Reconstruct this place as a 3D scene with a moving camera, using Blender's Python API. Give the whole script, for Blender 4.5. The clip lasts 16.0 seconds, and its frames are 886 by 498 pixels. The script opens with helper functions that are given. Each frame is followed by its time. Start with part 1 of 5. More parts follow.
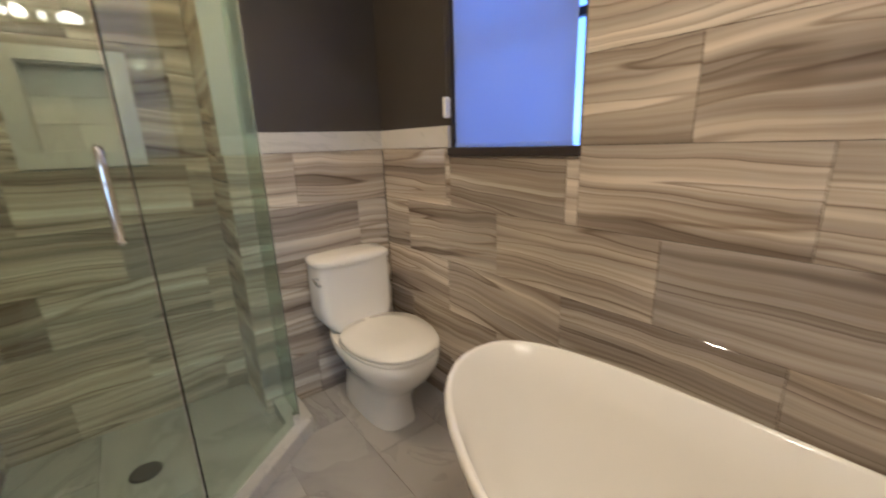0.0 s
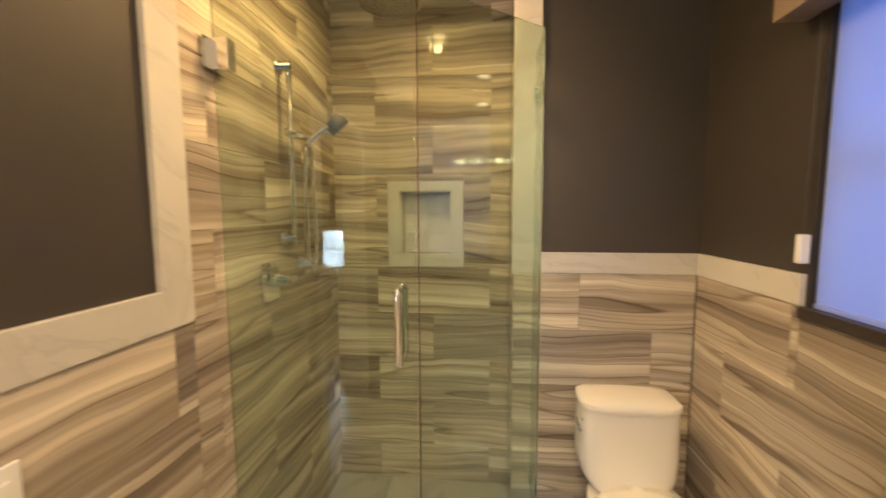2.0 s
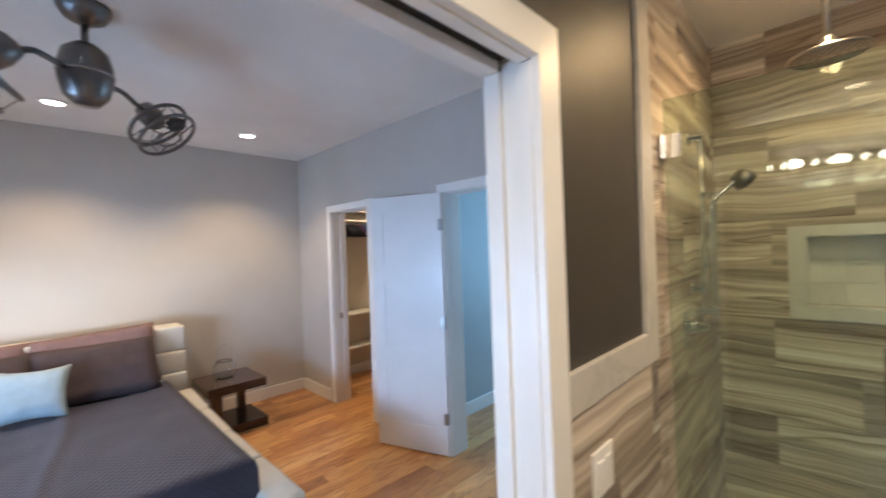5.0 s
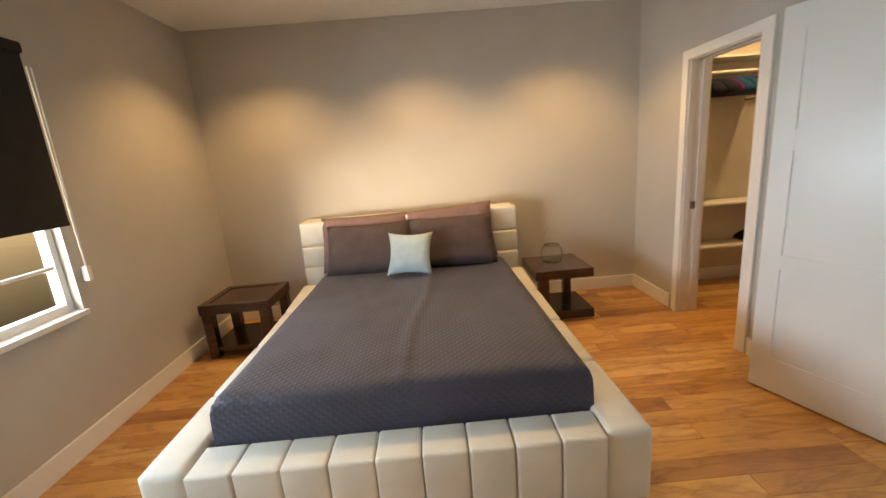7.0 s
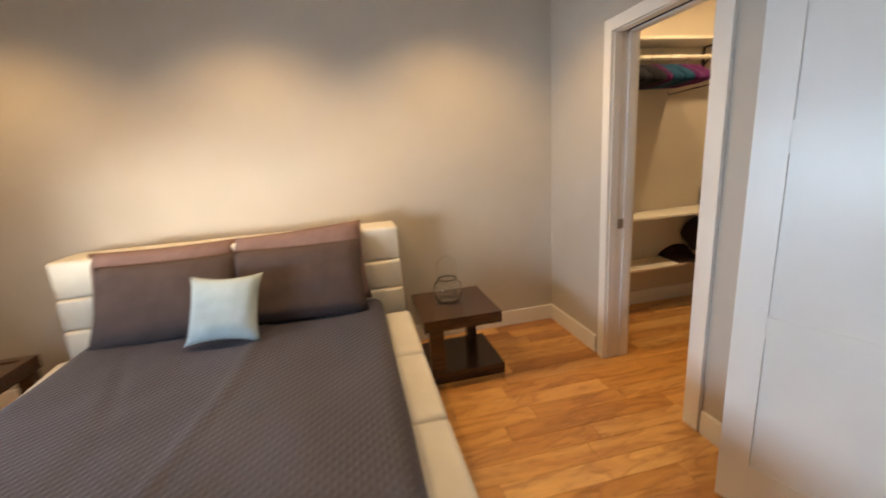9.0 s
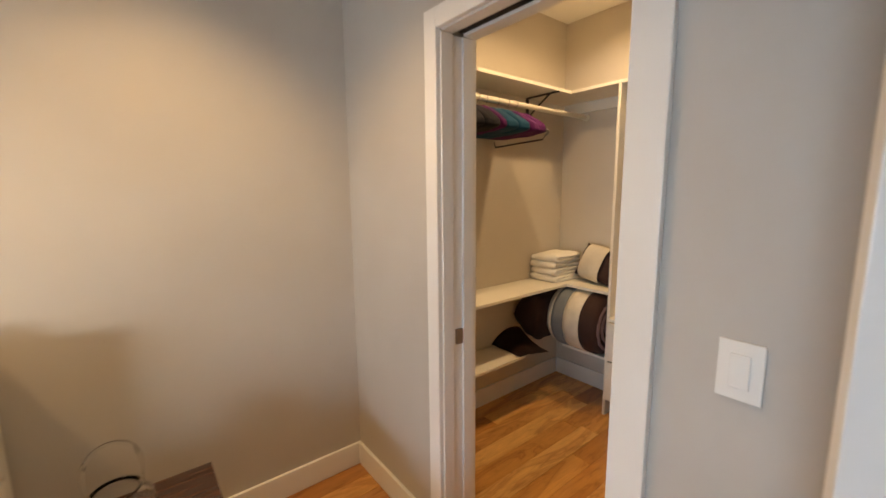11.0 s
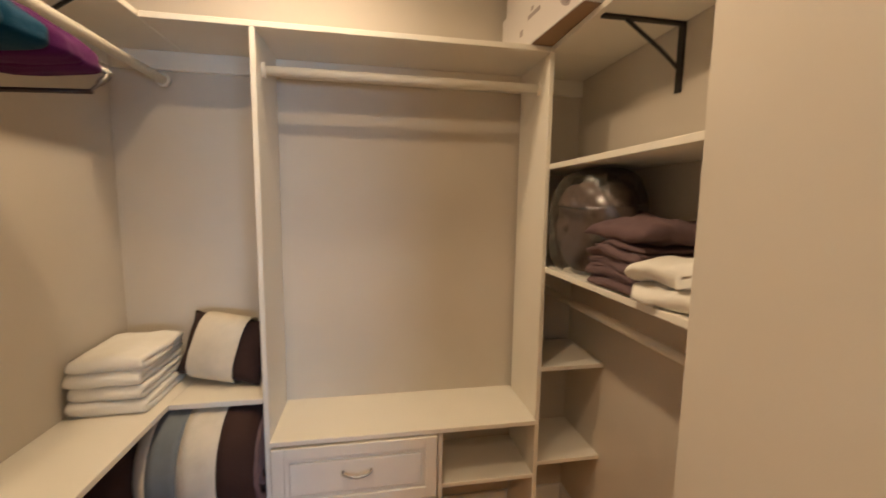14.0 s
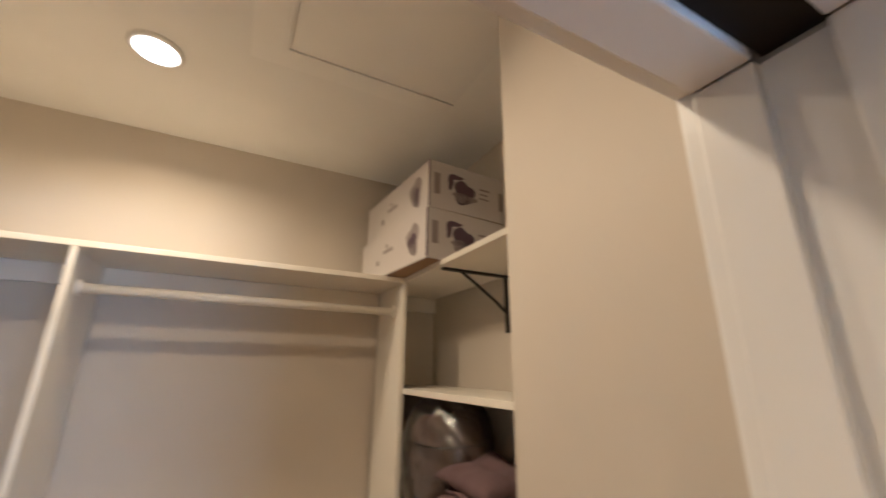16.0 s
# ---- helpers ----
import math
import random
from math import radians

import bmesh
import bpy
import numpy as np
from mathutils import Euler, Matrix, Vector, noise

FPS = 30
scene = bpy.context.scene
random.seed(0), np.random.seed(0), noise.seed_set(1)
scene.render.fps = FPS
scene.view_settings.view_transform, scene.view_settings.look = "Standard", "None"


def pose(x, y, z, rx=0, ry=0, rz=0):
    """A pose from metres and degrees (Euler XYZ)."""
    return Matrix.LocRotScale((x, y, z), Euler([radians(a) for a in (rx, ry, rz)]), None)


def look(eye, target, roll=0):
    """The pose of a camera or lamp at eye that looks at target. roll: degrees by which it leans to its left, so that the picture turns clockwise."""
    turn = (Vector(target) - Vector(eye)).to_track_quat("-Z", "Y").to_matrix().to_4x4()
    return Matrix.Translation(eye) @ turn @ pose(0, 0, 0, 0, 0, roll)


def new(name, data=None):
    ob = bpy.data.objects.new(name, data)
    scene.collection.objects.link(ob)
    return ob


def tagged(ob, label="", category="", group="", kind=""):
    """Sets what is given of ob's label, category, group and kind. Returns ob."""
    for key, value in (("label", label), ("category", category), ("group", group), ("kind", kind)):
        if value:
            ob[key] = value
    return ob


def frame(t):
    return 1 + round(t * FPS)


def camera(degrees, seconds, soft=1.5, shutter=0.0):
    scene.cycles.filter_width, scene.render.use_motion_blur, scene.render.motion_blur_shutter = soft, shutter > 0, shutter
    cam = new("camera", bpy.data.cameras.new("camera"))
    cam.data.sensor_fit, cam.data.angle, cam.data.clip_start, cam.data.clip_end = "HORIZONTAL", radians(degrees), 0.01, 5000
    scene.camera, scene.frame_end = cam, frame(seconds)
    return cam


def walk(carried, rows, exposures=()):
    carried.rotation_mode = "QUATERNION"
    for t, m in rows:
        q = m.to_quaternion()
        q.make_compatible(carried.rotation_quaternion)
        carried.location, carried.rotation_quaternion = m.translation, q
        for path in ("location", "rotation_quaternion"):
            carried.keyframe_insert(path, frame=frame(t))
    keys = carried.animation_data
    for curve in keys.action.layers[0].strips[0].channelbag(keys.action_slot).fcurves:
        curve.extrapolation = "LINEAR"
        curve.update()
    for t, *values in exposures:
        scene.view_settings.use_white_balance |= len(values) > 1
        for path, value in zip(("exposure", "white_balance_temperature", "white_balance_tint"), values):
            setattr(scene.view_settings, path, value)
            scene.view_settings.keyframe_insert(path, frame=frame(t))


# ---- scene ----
cam = camera(96.3, 16.0, soft=1.5, shutter=0.4)
PATH = [
    (0, (0.599, 0.177, 1.25), (1.794, 1.694, 0.731), -2.0),
    (0.5, (0.635, 0.22, 1.322), (1.501, 1.99, 0.98), -2.6),
    (1, (0.709, 0.325, 1.382), (1.403, 2.189, 1.181), -0.8),
    (1.5, (0.761, 0.351, 1.434), (1.084, 2.316, 1.247), -0.3),
    (2, (0.823, 0.314, 1.489), (0.604, 2.293, 1.303), -0.2),
    (2.5, (0.802, 0.264, 1.553), (0.329, 2.205, 1.453), -1.5),
    (3, (0.733, 0.181, 1.662), (0.263, 2.124, 1.711), 0.2),
    (3.5, (0.650, 0.062, 1.738), (0.25, 2.011, 1.941), -0.5),
    (4, (0.639, -0.065, 1.735), (0.076, 1.845, 1.932), -0.5),
    (4.5, (0.59, -0.148, 1.653), (-0.453, 1.559, 1.682), -3.2),
    (5, (0.459, -0.204, 1.595), (-0.942, 1.223, 1.6), -2.0),
    (5.2, (0.402, -0.249, 1.612), (-1.1, 1.07, 1.563), -3.3),
    (7.3, (-0.321, -0.008, 1.455), (-2.266, -0.015, 0.993), -4.6),
    (7.5, (-0.408, 0.027, 1.455), (-2.344, 0.086, 0.957), -5.3),
    (8, (-0.656, 0.185, 1.435), (-2.573, 0.259, 0.871), -4.3),
    (8.5, (-0.88, 0.348, 1.426), (-2.773, 0.484, 0.794), -5.7),
    (9, (-1.192, 0.46, 1.429), (-3.095, 0.866, 0.965), -4.1),
    (9.2, (-1.295, 0.517, 1.447), (-3.176, 1.069, 1.053), -3.5),
    (11.3, (-2.368, 1.225, 1.507), (-3.833, 2.541, 1.161), -0.3),
    (11.5, (-2.455, 1.307, 1.531), (-3.853, 2.679, 1.126), -0.4),
    (12, (-2.687, 1.442, 1.528), (-3.826, 3.032, 1.108), 0.0),
    (12.5, (-2.902, 1.565, 1.543), (-3.638, 3.376, 1.119), -0.7),
    (13, (-2.996, 1.746, 1.528), (-3.401, 3.664, 1.132), -1.3),
    (13.5, (-3.044, 1.909, 1.539), (-3.061, 3.884, 1.225), -0.2),
    (14, (-3.114, 2.014, 1.548), (-2.77, 3.971, 1.322), 0.8),
    (14.5, (-3.105, 2.031, 1.614), (-2.55, 3.953, 1.636), 0.9),
    (15, (-3.1, 2.02, 1.72), (-2.559, 3.882, 2.21), -0.4),
    (15.5, (-3.095, 1.976, 1.767), (-2.613, 3.81, 2.404), -0.4),
    (16, (-3.049, 1.976, 1.776), (-2.174, 3.678, 2.357), 0.6),
]
EXPOSURES = [(0.0, -0.15, 5200, 10), (0.5, -0.15, 5400, 10), (1.0, 0.0, 6000, 10), (1.6, 0.0, 6900, 10), (2.1, 0.33, 6850, 10), (2.5, 0.36, 6350, 10), (3.0, 0.28, 6250, 10), (3.5, 0.17, 6200, 10), (4.2, 0.05, 5950, 10), (5.0, 0.0, 5450, 10),
             (5.6, -0.1, 5600, 10), (7.3, -0.08, 8600, 10), (8.0, -0.05, 8300, 10), (8.5, 0.0, 7800, 10), (9.2, -0.05, 7300, 10), (11.5, -0.05, 7500, 10), (12.4, -0.08, 7350, 10), (13.2, 0.10, 6900, 10), (14.0, 0.05, 6050, 10), (14.5, 0.0, 5800, 10), (16.0, -0.05, 5350, 10)]
walk(cam, [(t, look(eye, target, roll)) for t, eye, target, roll in PATH], EXPOSURES)

# ---- world ----
world = bpy.data.worlds.new("world")
world.use_nodes = True
scene.world = world
wn = world.node_tree
sky = wn.nodes.new("ShaderNodeTexSky")
sky.sky_type = "NISHITA"
sky.sun_disc = False
sky.sun_elevation, sky.sun_rotation = radians(38), radians(200)
wn.links.new(sky.outputs[0], wn.nodes["Background"].inputs[0])
wn.nodes["Background"].inputs[1].default_value = 0.12


def lamp(name, kind, energy, color, m, size=0.1, size_y=None, spread=None):
    data = bpy.data.lights.new(name, kind)
    data.energy, data.color = energy, color
    if kind == "AREA":
        data.size = size
        data.shape = "RECTANGLE" if size_y else "DISK"
        if size_y:
            data.size_y = size_y
        if spread:
            data.spread = radians(spread)
    elif kind == "SPOT":
        data.shadow_soft_size, data.spot_size, data.spot_blend = size, radians(spread or 100), 0.7
    else:
        data.shadow_soft_size = size
    ob = new(name, data)
    ob.matrix_world = m
    return ob


WARM = (1.0, 0.75, 0.47)
WARM2 = (1.0, 0.66, 0.33)
GOLD = (1.0, 0.62, 0.26)
WARM3 = (1.0, 0.71, 0.41)
DAY = (0.52, 0.73, 1.0)
BLUE = (0.20, 0.38, 1.0)
CB, CM, CC = 2.645, 2.725, 2.70   # ceilings: bathroom, bedroom, closet
BATH_DOWN = [(0.78, 0.95), (0.76, 0.05), (0.76, -0.85)]
BED_DOWN = [(-3.40, 1.18), (-3.40, -0.11), (-3.40, -1.40)]
CLOSET_DOWN = [(-3.38, 3.25), (-3.40, 2.58)]
SHOWER_LIGHT = (0.48, 1.76)
for bx, by in BATH_DOWN:
    lamp("lamp_bath", "SPOT", 34, WARM, pose(bx, by, CB - 0.03), 0.05, spread=138)
for i in range(3):
    lamp("lamp_vanity", "POINT", 5, WARM, pose(0.44 + i * 0.28, -1.50, 2.24), 0.04)
lamp("lamp_shower", "SPOT", 40, GOLD, pose(SHOWER_LIGHT[0], SHOWER_LIGHT[1], CB - 0.075), 0.04, spread=165)
for bx, by in BED_DOWN:
    lamp("lamp_bed", "SPOT", 70, WARM2, pose(bx, by, CM - 0.03), 0.05, spread=118)
for bx, by in CLOSET_DOWN:
    lamp("lamp_closet", "AREA", 8.8, WARM3, pose(bx, by, CC - 0.022), 0.11, spread=155)
lamp("sky_bath_window", "AREA", 15, BLUE, look((2.25, 1.15, 1.75), (1.6, 1.15, 1.6)), 1.3, 1.5)
lamp("sky_bed_window", "AREA", 56, DAY, look((-1.5, -2.36, 1.03), (-2.0, 0.4, 0.45)), 1.8, 0.5, 140)
# added unseen lamp, shining low under the bedroom shade onto the headboard wall
lamp("headboard_wall_fill", "AREA", 74, (1.0, 0.93, 0.80), look((1.9, -4.7, 0.72), (-4.1, -0.2, 1.2)), 1.7, 0.8, 70)
# added lamp standing inside the windowless hall, for its bluish daylight
lamp("hall_fill", "AREA", 40, (0.45, 0.75, 1.0), look((-1.2, 4.6, 1.6), (-1.4, 2.0, 1.2)), 0.9, 1.4)


# ---- materials ----
class Nodes:
    """A small builder of node materials on one Principled shader."""

    def __init__(self, name, rough=0.5, metal=0.0, **extra):
        self.m = bpy.data.materials.new(name)
        self.m.use_nodes = True
        self.t = self.m.node_tree
        self.b = self.t.nodes["Principled BSDF"]
        self.b.inputs["Roughness"].default_value = rough
        self.b.inputs["Metallic"].default_value = metal
        for key, value in extra.items():
            self.b.inputs[key.replace("_", " ")].default_value = value

    def add(self, kind, **values):
        n = self.t.nodes.new(kind)
        for key, value in values.items():
            n.inputs[key.replace("_", " ")].default_value = value
        return n

    def link(self, a, b):
        self.t.links.new(a, b)

    def coords(self, scale=(1, 1, 1), shuffle=0.0):
        tc = self.add("ShaderNodeTexCoord")
        out = tc.outputs["Object"]
        if shuffle:
            info = self.add("ShaderNodeObjectInfo")
            mul = self.add("ShaderNodeVectorMath")
            mul.operation = "MULTIPLY"
            comb = self.add("ShaderNodeCombineXYZ")
            for i in range(3):
                self.link(info.outputs["Random"], comb.inputs[i])
            self.link(comb.outputs[0], mul.inputs[0])
            mul.inputs[1].default_value = (shuffle, shuffle * 2.3, shuffle * 3.7)
            addn = self.add("ShaderNodeVectorMath")
            self.link(out, addn.inputs[0])
            self.link(mul.outputs[0], addn.inputs[1])
            out = addn.outputs[0]
        mp = self.add("ShaderNodeMapping")
        mp.inputs["Scale"].default_value = scale
        self.link(out, mp.inputs["Vector"])
        return mp.outputs[0]

    def noise(self, vec, scale, detail=4, rough=0.55, distort=0.0):
        n = self.add("ShaderNodeTexNoise", Scale=scale, Detail=detail, Roughness=rough, Distortion=distort)
        self.link(vec, n.inputs["Vector"])
        return n.outputs["Fac"]

    def ramp(self, fac, stops):
        r = self.add("ShaderNodeValToRGB")
        el = r.color_ramp.elements
        while len(el) < len(stops):
            el.new(0.5)
        for e, (p, c) in zip(el, stops):
            e.position, e.color = p, (*c, 1)
        self.link(fac, r.inputs[0])
        return r.outputs[0]

    def mix(self, fac, a, b, mode="MIX"):
        n = self.t.nodes.new("ShaderNodeMix")
        n.data_type, n.blend_type = "RGBA", mode
        for value, sock in ((fac, n.inputs[0]), (a, n.inputs[6]), (b, n.inputs[7])):
            if isinstance(value, bpy.types.NodeSocket):
                self.link(value, sock)
            else:
                sock.default_value = value if isinstance(value, float) else (*value, 1)
        return n.outputs[2]

    def color(self, sock):
        if isinstance(sock, bpy.types.NodeSocket):
            self.link(sock, self.b.inputs["Base Color"])
        else:
            self.b.inputs["Base Color"].default_value = (*sock, 1)
        return self

    def rough(self, fac, lo, hi):
        mr = self.add("ShaderNodeMapRange")
        mr.inputs["To Min"].default_value, mr.inputs["To Max"].default_value = lo, hi
        self.link(fac, mr.inputs["Value"])
        self.link(mr.outputs[0], self.b.inputs["Roughness"])
        return self

    def bump(self, fac, strength, distance=0.002):
        n = self.add("ShaderNodeBump", Strength=strength, Distance=distance)
        self.link(fac, n.inputs["Height"])
        self.link(n.outputs[0], self.b.inputs["Normal"])
        return self


def paint(name, color, rough=0.55, roller=0.15):
    k = Nodes(name, rough)
    v = k.coords()
    big = k.noise(v, 1.3, 3)
    lo, hi = [tuple(c * f for c in color) for f in (0.93, 1.05)]
    k.color(k.ramp(big, [(0.3, lo), (0.7, hi)]))
    k.rough(k.noise(v, 3.0, 3), rough - 0.06, rough + 0.08)
    k.bump(k.noise(v, 220, 3), roller, 0.001)
    return k.m


def cloth(name, color, fine=900.0, rough=0.9, wrinkle=0.0, second=None):
    k = Nodes(name, rough, Sheen_Weight=0.02, Specular_IOR_Level=0.2)
    v = k.coords()
    c2 = second or tuple(c * 0.78 for c in color)
    k.color(k.ramp(k.noise(v, 9, 5), [(0.3, c2), (0.7, color)]))
    n1 = k.noise(v, fine, 2)
    if wrinkle:
        n2 = k.noise(v, 7, 4, 0.5, 1.0)
        m = k.mix(0.75, n1, n2)
        k.bump(m, wrinkle, 0.02)
    else:
        k.bump(n1, 0.3, 0.001)
    return k.m


def striped_stone():
    """Polished limestone with wavy bands of many widths; each tile is cut at its own slant from the block."""
    k = Nodes("striped_stone", 0.08)
    v = k.coords((1, 1, 1), 13.0)
    info = k.add("ShaderNodeObjectInfo")

    def calc(op, a, b, c=None):
        n = k.add("ShaderNodeMath")
        n.operation = op
        for sock, val in zip(n.inputs, (a, b, c)):
            if isinstance(val, bpy.types.NodeSocket):
                k.link(val, sock)
            elif val is not None:
                sock.default_value = val
        return n.outputs[0]

    pick = calc("FRACT", calc("MULTIPLY", info.outputs["Random"], 17.3), 0.0)
    pick2 = calc("FRACT", calc("MULTIPLY", info.outputs["Random"], 41.7), 0.0)
    warp = k.noise(v, 1.5, 2, 0.5)
    ripple = k.noise(v, 7.0, 2, 0.5)
    sep = k.add("ShaderNodeSeparateXYZ")
    k.link(v, sep.inputs[0])
    own = k.add("ShaderNodeSeparateXYZ")
    k.link(k.coords(), own.inputs[0])
    slant = calc("MULTIPLY", own.outputs[0], calc("MULTIPLY", calc("SUBTRACT", pick2, 0.5), 0.13))
    z = calc("MULTIPLY_ADD", warp, 0.11, calc("ADD", sep.outputs[2], slant))
    z = calc("MULTIPLY_ADD", ripple, 0.012, z)
    comb = k.add("ShaderNodeCombineXYZ")
    k.link(sep.outputs[0], comb.inputs[0])
    k.link(sep.outputs[1], comb.inputs[1])
    k.link(z, comb.inputs[2])

    def bands(sx, sz, detail, rough):
        mp = k.add("ShaderNodeMapping")
        mp.inputs["Scale"].default_value = (sx, sx, sz)
        k.link(comb.outputs[0], mp.inputs["Vector"])
        return k.noise(mp.outputs[0], 1.0, detail, rough, 0.2)

    wide = bands(0.45, 10.0, 2, 0.5)
    streak = bands(0.7, 26.0, 3, 0.5)
    thin = bands(1.2, 72.0, 3, 0.5)
    seam = bands(0.40, 10.0, 1, 0.4)
    level = calc("MULTIPLY_ADD", pick, 0.07, calc("SUBTRACT", wide, 0.035))
    level = calc("MULTIPLY_ADD", streak, 0.55, calc("SUBTRACT", level, 0.275))
    base = k.ramp(level, [(0.28, (0.25, 0.213, 0.18)), (0.40, (0.36, 0.317, 0.272)), (0.50, (0.46, 0.410, 0.350)), (0.58, (0.57, 0.515, 0.44)), (0.70, (0.72, 0.665, 0.58))])
    fine = k.ramp(thin, [(0.34, (0.70, 0.655, 0.61)), (0.54, (1.0, 1.0, 1.0)), (0.72, (1.06, 1.05, 1.04))])
    # thin dark lines where one layer ends and the next begins
    dark = k.ramp(seam, [(0.30, (1.0, 1.0, 1.0)), (0.375, (0.88, 0.86, 0.84)), (0.392, (0.36, 0.30, 0.26)), (0.400, (1.08, 1.07, 1.06)), (0.50, (0.93, 0.91, 0.89)), (0.548, (0.80, 0.77, 0.74)),
                         (0.560, (0.42, 0.36, 0.31)), (0.568, (1.05, 1.04, 1.03)), (0.66, (0.90, 0.88, 0.85)), (0.675, (0.45, 0.39, 0.34)), (0.685, (1.0, 1.0, 1.0))])
    c = k.mix(0.75, base, fine, "MULTIPLY")
    c = k.mix(0.85, c, dark, "MULTIPLY")
    tone = k.ramp(info.outputs["Random"], [(0.0, (0.90, 0.90, 0.92)), (0.35, (1.03, 1.0, 0.95)), (0.7, (0.95, 0.92, 0.90)), (1.0, (1.06, 1.02, 0.96))])
    k.color(k.mix(1.0, c, tone, "MULTIPLY"))
    k.rough(thin, 0.02, 0.05)
    k.bump(thin, 0.01, 0.0006)
    return k.m


def marble(name, base=(0.60, 0.57, 0.53), vein=(0.34, 0.32, 0.30), rough=0.22, scale=2.2):
    k = Nodes(name, rough)
    v = k.coords((1, 1, 1), 7.0)
    n = k.noise(v, scale, 6, 0.6, 1.6)
    cloud = k.noise(v, scale * 0.6, 4, 0.5)
    a = k.ramp(n, [(0.40, base), (0.485, tuple((b + w) / 2 for b, w in zip(base, vein))), (0.50, vein), (0.52, base)])
    b = k.ramp(cloud, [(0.3, (0.80, 0.80, 0.80)), (0.7, (1.06, 1.05, 1.04))])
    k.color(k.mix(1.0, a, b, "MULTIPLY"))
    k.rough(cloud, rough - 0.06, rough + 0.12)
    return k.m


def floor_wood():
    k = Nodes("oak_planks", 0.28, Coat_Weight=0.25, Coat_Roughness=0.12)
    v = k.coords((9, 2.0, 9), 11.0)
    grain = k.noise(v, 3.0, 7, 0.62, 0.6)
    v2 = k.coords((60, 2.5, 60), 11.0)
    pores = k.noise(v2, 3.0, 3, 0.6)
    info = k.add("ShaderNodeObjectInfo")
    tone = k.ramp(info.outputs["Random"], [(0.0, (0.38, 0.165, 0.045)), (0.25, (0.58, 0.300, 0.092)), (0.45, (0.66, 0.375, 0.135)), (0.65, (0.48, 0.225, 0.062)), (0.85, (0.70, 0.420, 0.165)), (1.0, (0.36, 0.150, 0.040))])
    g = k.ramp(grain, [(0.26, (0.60, 0.52, 0.45)), (0.42, (0.94, 0.92, 0.89)), (0.75, (1.14, 1.10, 1.05))])
    p = k.ramp(pores, [(0.3, (0.78, 0.75, 0.72)), (0.55, (1.0, 1.0, 1.0))])
    heart = k.noise(k.coords((3.6, 0.75, 3.6), 11.0), 2.0, 4, 0.5, 1.6)
    h = k.ramp(heart, [(0.46, (1.06, 1.04, 1.02)), (0.53, (0.90, 0.82, 0.74)), (0.57, (0.58, 0.43, 0.33)), (0.60, (0.80, 0.68, 0.58)), (0.72, (1.0, 0.96, 0.92))])
    c = k.mix(1.0, tone, g, "MULTIPLY")
    c = k.mix(0.65, c, h, "MULTIPLY")
    k.color(k.mix(0.7, c, p, "MULTIPLY"))
    k.rough(grain, 0.24, 0.38)
    k.bump(pores, 0.08, 0.0006)
    return k.m


def dark_wood():
    k = Nodes("espresso_wood", 0.22, Coat_Weight=0.3)
    v = k.coords((30, 3, 30))
    k.color(k.ramp(k.noise(v, 2.0, 6, 0.6, 0.4), [(0.3, (0.024, 0.010, 0.006)), (0.7, (0.085, 0.036, 0.019))]))
    return k.m


def quilt():
    k = Nodes("slate_quilt", 0.6, Sheen_Weight=0.10)
    v = k.coords()
    k.color(k.ramp(k.noise(v, 3.5, 4), [(0.3, (0.030, 0.029, 0.050)), (0.7, (0.042, 0.040, 0.066))]))
    waves = []
    sep = k.add("ShaderNodeSeparateXYZ")
    k.link(v, sep.inputs[0])
    flat = k.add("ShaderNodeCombineXYZ")
    d = k.add("ShaderNodeMath")
    d.operation = "SUBTRACT"
    k.link(sep.outputs[0], d.inputs[0])
    k.link(sep.outputs[2], d.inputs[1])
    k.link(d.outputs[0], flat.inputs[0])
    k.link(sep.outputs[1], flat.inputs[1])
    for rz in (45, -45):
        mp = k.add("ShaderNodeMapping")
        mp.inputs["Rotation"].default_value = (0, 0, radians(rz))
        k.link(flat.outputs[0], mp.inputs["Vector"])
        w = k.add("ShaderNodeTexWave", Scale=11.0, Distortion=0.3, Detail=1.0)
        k.link(mp.outputs[0], w.inputs["Vector"])
        waves.append(w.outputs["Fac"])
    both = k.mix(1.0, waves[0], waves[1], "MULTIPLY")
    k.bump(both, 0.42, 0.006)
    return k.m


def glass(name, tint, rough=0.0):
    k = Nodes(name, rough, Transmission_Weight=1.0, IOR=1.45)
    k.color(tint)
    return k.m


def film_plastic():
    k = Nodes("clear_plastic", 0.05)
    gl = k.add("ShaderNodeBsdfGlossy", Roughness=0.13)
    tr = k.add("ShaderNodeBsdfTransparent")
    tr.inputs["Color"].default_value = (0.97, 0.96, 0.95, 1)
    v = k.coords()
    bump = k.add("ShaderNodeBump", Strength=0.35, Distance=0.012)
    k.link(k.noise(v, 24, 3, 0.5, 1.4), bump.inputs["Height"])
    k.link(bump.outputs[0], gl.inputs["Normal"])
    mx = k.add("ShaderNodeMixShader")
    fr = k.add("ShaderNodeFresnel", IOR=2.0)
    k.link(bump.outputs[0], fr.inputs["Normal"])
    k.link(fr.outputs[0], mx.inputs[0])
    k.link(tr.outputs[0], mx.inputs[1])
    k.link(gl.outputs[0], mx.inputs[2])
    k.link(mx.outputs[0], k.t.nodes["Material Output"].inputs[0])
    return k.m


def metal(name, color, rough):
    k = Nodes(name, rough, 1.0)
    v = k.coords()
    k.color(color)
    k.rough(k.noise(v, 25, 3), max(rough - 0.03, 0.02), rough + 0.05)
    return k.m


